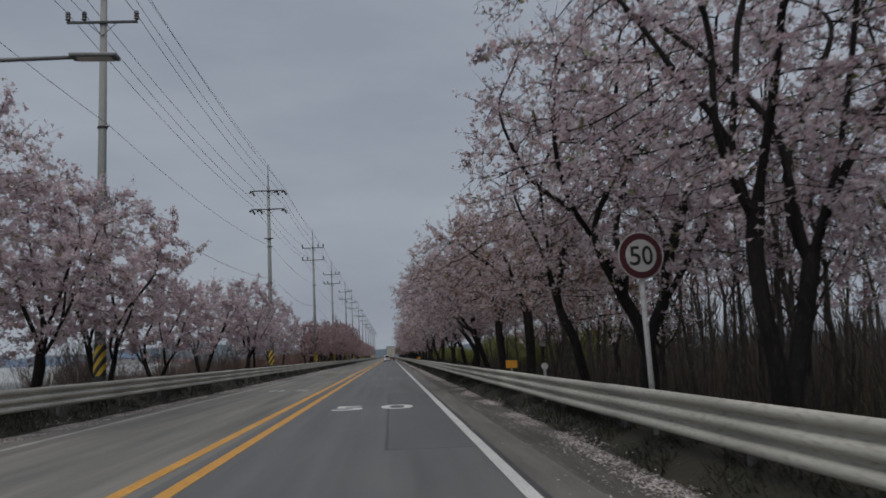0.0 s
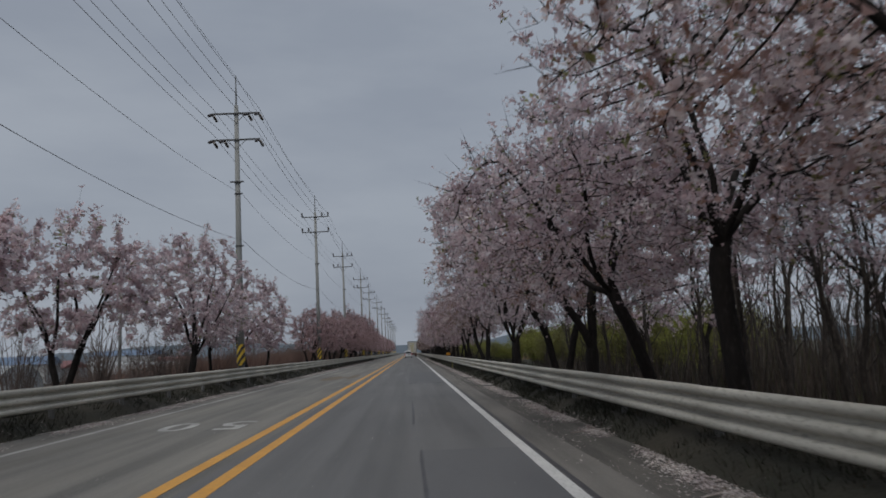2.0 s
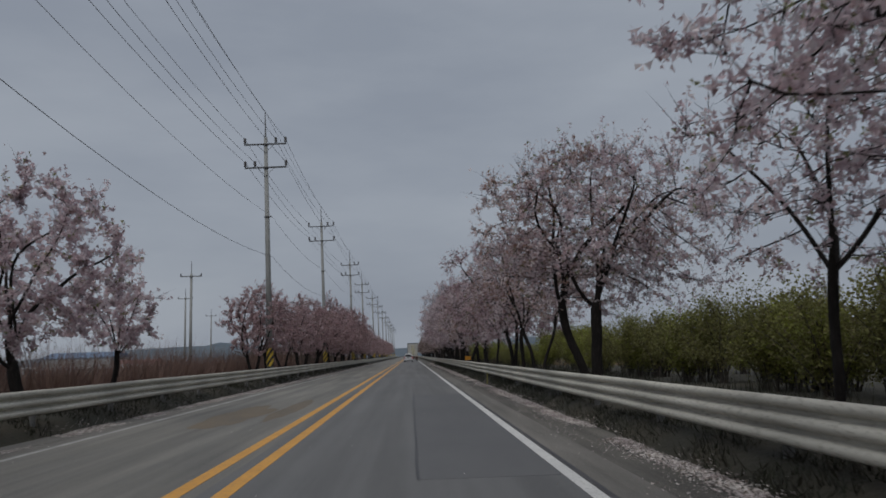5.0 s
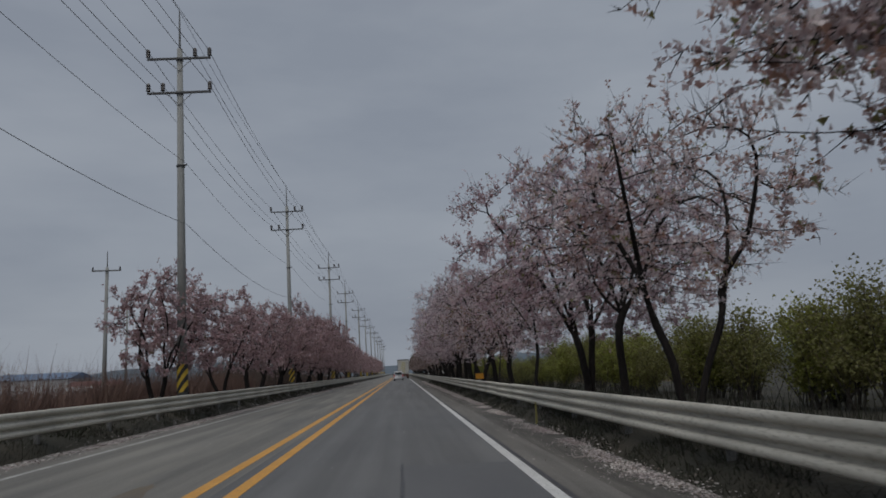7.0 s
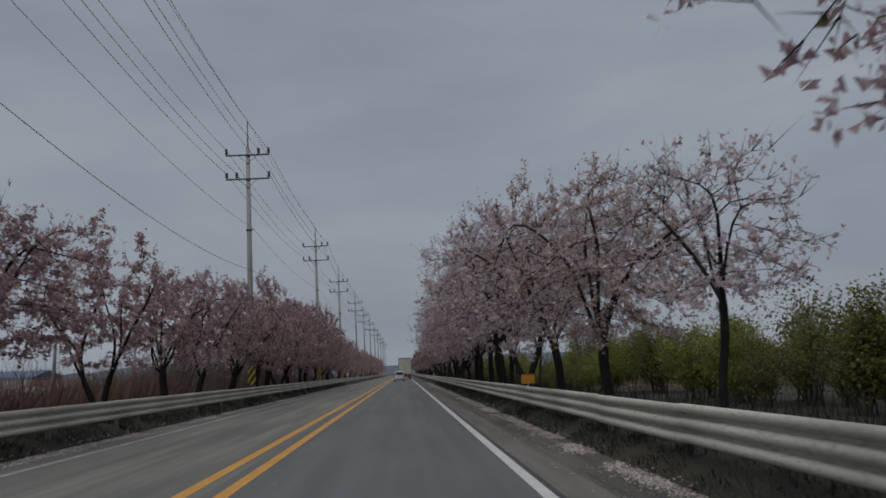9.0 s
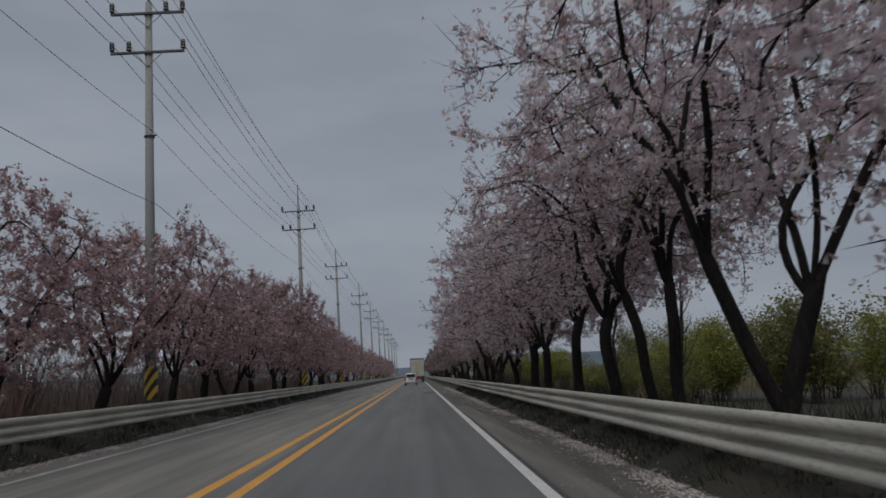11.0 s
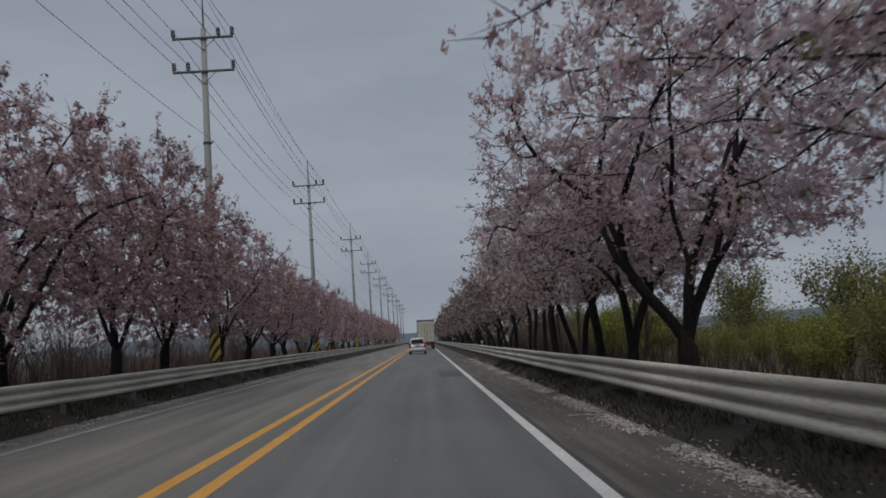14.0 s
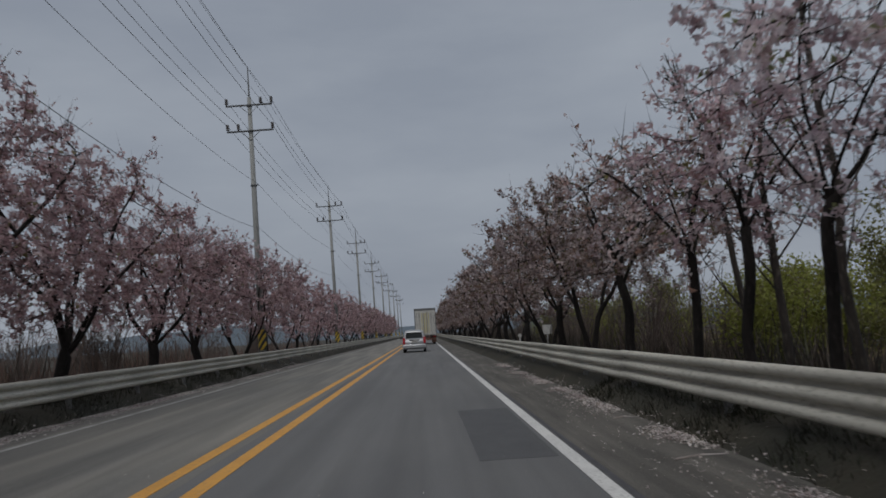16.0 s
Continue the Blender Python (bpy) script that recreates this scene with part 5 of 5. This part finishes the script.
truck = thing("box_truck", "white box lorry with closed rear doors standing on the lane", "lorry", at=(2.45, 224, 0))
part("cargo_box", box(bmesh.new(), -1.22, 1.22, 0.0, 7.6, 1.05, 4.08, 0.03), M_PANEL, truck)
for s in (-1, 1):
    door = part("rear_door", box(bmesh.new(), 0.02 if s > 0 else -1.12, 1.12 if s > 0 else -0.02, -0.05, -0.005, 1.15, 3.75, 0.01), M_PANEL, truck)
    for x in (0.18, 0.62):
        part("lock_rod", rod(bmesh.new(), (s * x, -0.08, 1.15), (s * x, -0.08, 3.75), 0.022, seg=8), M_ARM, door)
    for x in (0.1, 0.4):
        part("strip", box(bmesh.new(), s * x - 0.035, s * x + 0.035, -0.062, -0.052, 1.3, 3.65), M_PLATE_Y, door, "yellow reflective strip")
    for x in (0.27, 0.75, 0.97):
        part("rib", box(bmesh.new(), s * x - 0.018, s * x + 0.018, -0.068, -0.05, 1.18, 3.72, 0.004), M_ARM, door)
    for z in (1.5, 2.4, 3.3):
        part("hinge", box(bmesh.new(), s * 1.13 - 0.09, s * 1.13 + 0.09, -0.08, -0.04, z - 0.05, z + 0.05, 0.01), M_ARM, door)
    part("corner_post", box(bmesh.new(), s * 1.2 - 0.05, s * 1.2 + 0.05, -0.04, 0.05, 1.0, 4.12, 0.01), M_ARM, truck)
    part("tail_lamp", box(bmesh.new(), s * 1.0 - 0.13, s * 1.0 + 0.13, -0.04, 0.04, 0.86, 0.96, 0.015), M_TAIL, truck, "red tail lamp")
    for y in (1.5, 6.9):
        wheel(truck, s * 0.98, y, 0.48, 0.3, s)
    part("mud_flap", box(bmesh.new(), s * 0.92 - 0.27, s * 0.92 + 0.27, 0.7, 0.72, 0.2, 0.98), M_RUST, truck)
part("header_beam", box(bmesh.new(), -1.24, 1.24, -0.06, 0.1, 3.95, 4.18, 0.02), M_ARM, truck)
part("chassis", box(bmesh.new(), -0.5, 0.5, 0.0, 8.4, 0.65, 1.04, 0.02), M_RUST, truck)
part("bumper", box(bmesh.new(), -1.15, 1.15, -0.06, 0.06, 0.48, 0.68, 0.02), M_RUST, truck)
part("cab", box(bmesh.new(), -1.15, 1.15, 7.75, 9.5, 0.6, 2.7, 0.12), M_PANEL, truck)

# ---- farm sheds, greenhouses and hills far off ----
M_FILM = mat("greenhouse_film", (0.24, 0.26, 0.27), (0.33, 0.35, 0.36), 1.0, 0.4, fine=6, c=(0.35, 0.37, 0.39))
M_RED_ROOF = mat("red_sheet_roof", (0.15, 0.06, 0.06), (0.19, 0.08, 0.075), 1.0, 0.6)
M_BLUE_ROOF = mat("blue_sheet_roof", (0.09, 0.14, 0.22), (0.13, 0.19, 0.28), 1.0, 0.6)
M_WALL = mat("shed_wall", (0.3, 0.31, 0.32), (0.42, 0.43, 0.43), 0.8, 0.8)


def greenhouse(x, y, length, turn):
    g = thing("greenhouse", "long white plastic-film greenhouse tunnel in the fields", "greenhouse", "greenhouses in the fields", at=(x, y, ground_height(x)), turn=turn)
    n = 14
    a = np.linspace(0, np.pi, n)
    v = np.concatenate([np.stack([3.2 * np.cos(a), np.full(n, q), 0.6 + 2.2 * np.sin(a)], 1) for q in (0, length)])
    v = np.concatenate([v, [(3.2, 0, 0), (-3.2, 0, 0), (3.2, length, 0), (-3.2, length, 0)]])
    f = [(i, i + 1, n + i + 1, n + i) for i in range(n - 1)] + [(2 * n, 0, n, 2 * n + 2), (n - 1, 2 * n + 1, 2 * n + 3, 2 * n - 1)]
    f += [(2 * n, 2 * n + 1, n - 1 - i, n - 2 - i) if i else (2 * n, 2 * n + 1, n - 1, n - 2) for i in range(1)]
    attach("film", quick("film", v, f), M_FILM, g)
    b = bmesh.new()
    b.faces.new([b.verts.new((3.2 * math.cos(q), 0.01, 0.6 + 2.2 * math.sin(q))) for q in a] + [b.verts.new((-3.2, 0.01, 0)), b.verts.new((3.2, 0.01, 0))])
    part("end_wall", b, M_FILM, g)
    part("door", box(bmesh.new(), -0.6, 0.6, -0.04, 0.0, 0, 2.0), M_WALL, g)
    b = bmesh.new()
    for q in np.arange(0, length, 3.0):
        for i in range(n - 1):
            rod(b, (3.22 * math.cos(a[i]), q, 0.6 + 2.22 * math.sin(a[i])), (3.22 * math.cos(a[i + 1]), q, 0.6 + 2.22 * math.sin(a[i + 1])), 0.03, seg=4)
    tagged(part("hoop_frame", b, M_STEEL, g), kind="stuff")


for x, y, L, tn in ((-36, 92, 40, 80), (-40, 101, 40, 80), (-42, 104, 45, 84), (-48, 190, 40, 75), (-55, 205, 40, 75)):
    greenhouse(x, y, L, tn)


def shed(x, y, w, d, h, roof, turn):
    s = thing("farm_shed", "low farm shed with a coloured sheet roof in the fields", "shed", "sheds in the fields", at=(x, y, ground_height(x)), turn=turn)
    part("wall", box(bmesh.new(), -w / 2, w / 2, -d / 2, d / 2, -0.5, h), M_WALL, s)
    b = bmesh.new()
    p = [b.verts.new(q) for q in ((-w / 2 - 0.3, -d / 2 - 0.3, h + 0.02), (w / 2 + 0.3, -d / 2 - 0.3, h + 0.02), (w / 2 + 0.3, d / 2 + 0.3, h + 0.02), (-w / 2 - 0.3, d / 2 + 0.3, h + 0.02), (-w / 2 - 0.3, 0, h + 1.3), (w / 2 + 0.3, 0, h + 1.3))]
    for q in ((0, 1, 5, 4), (2, 3, 4, 5), (0, 4, 3), (1, 2, 5), (0, 3, 2, 1)):
        b.faces.new([p[i] for i in q])
    bmesh.ops.recalc_face_normals(b, faces=b.faces)
    part("roof", b, roof, s)
    for i in range(3):
        part("window", box(bmesh.new(), -w / 2 + (i + 0.5) * w / 3 - 0.5, -w / 2 + (i + 0.5) * w / 3 + 0.5, -d / 2 - 0.04, -d / 2 + 0.02, 1.0, 1.9), M_GLASS, s)
    part("door", box(bmesh.new(), w / 2 - 0.04, w / 2 + 0.04, -0.7, 0.7, -0.3, 2.1), M_ARM, s)


for a in ((-66, 140, 6, 6, 2.4, M_RED_ROOF, 20), (-58, 150, 6, 7, 2.2, M_RED_ROOF, -15), (-60, 138, 12, 8, 3.0, M_BLUE_ROOF, 10), (-52, 196, 8, 7, 2.4, M_RED_ROOF, 5), (-70, 215, 16, 9, 4.5, M_BLUE_ROOF, -8),
          (-75, 120, 14, 9, 3.5, M_WALL, 15), (-95, 180, 18, 10, 4.0, M_BLUE_ROOF, 0)):
    shed(*a)

# the blue-grey is distance haze painted into the hill colour
M_HILL_HAZED = mat("hazed_hill", (0.075, 0.1, 0.125), (0.1, 0.125, 0.15), 0.004, 1.0, fine=0.03, c=(0.085, 0.11, 0.13))
for name, dist, hgt, seed in (("backdrop_hills", 1500, 62, 1.0), ("backdrop_hills_far", 2600, 130, 7.0)):
    n = 240
    a = np.linspace(-np.pi * 0.62, np.pi * 0.62, n)
    top = np.array([hgt * max(0.12, 0.4 + 0.75 * noise.noise((q * 3.2, seed, 0)) + 0.3 * noise.noise((q * 11, seed, 2)) + 0.08 * noise.noise((q * 45, seed, 2))) * (0.5 if abs(q) < 0.12 else 0.65 if q > 0 else 1) for q in a])
    ring = lambda r, z: np.stack([r * np.sin(a), r * np.cos(a), z], 1)
    v = np.concatenate([ring(dist, np.full(n, -20.0)), ring(dist + 120, top * 0.6), ring(dist + 260, top)])
    f = [(i, i + 1, n + i + 1, n + i) for i in range(n - 1)] + [(n + i, n + i + 1, 2 * n + i + 1, 2 * n + i) for i in range(n - 1)]
    tagged(attach(name, quick(name, v, f, True), M_HILL_HAZED, None), "wooded hills in the distance, coloured blue-grey for haze", "hills", kind="structure")
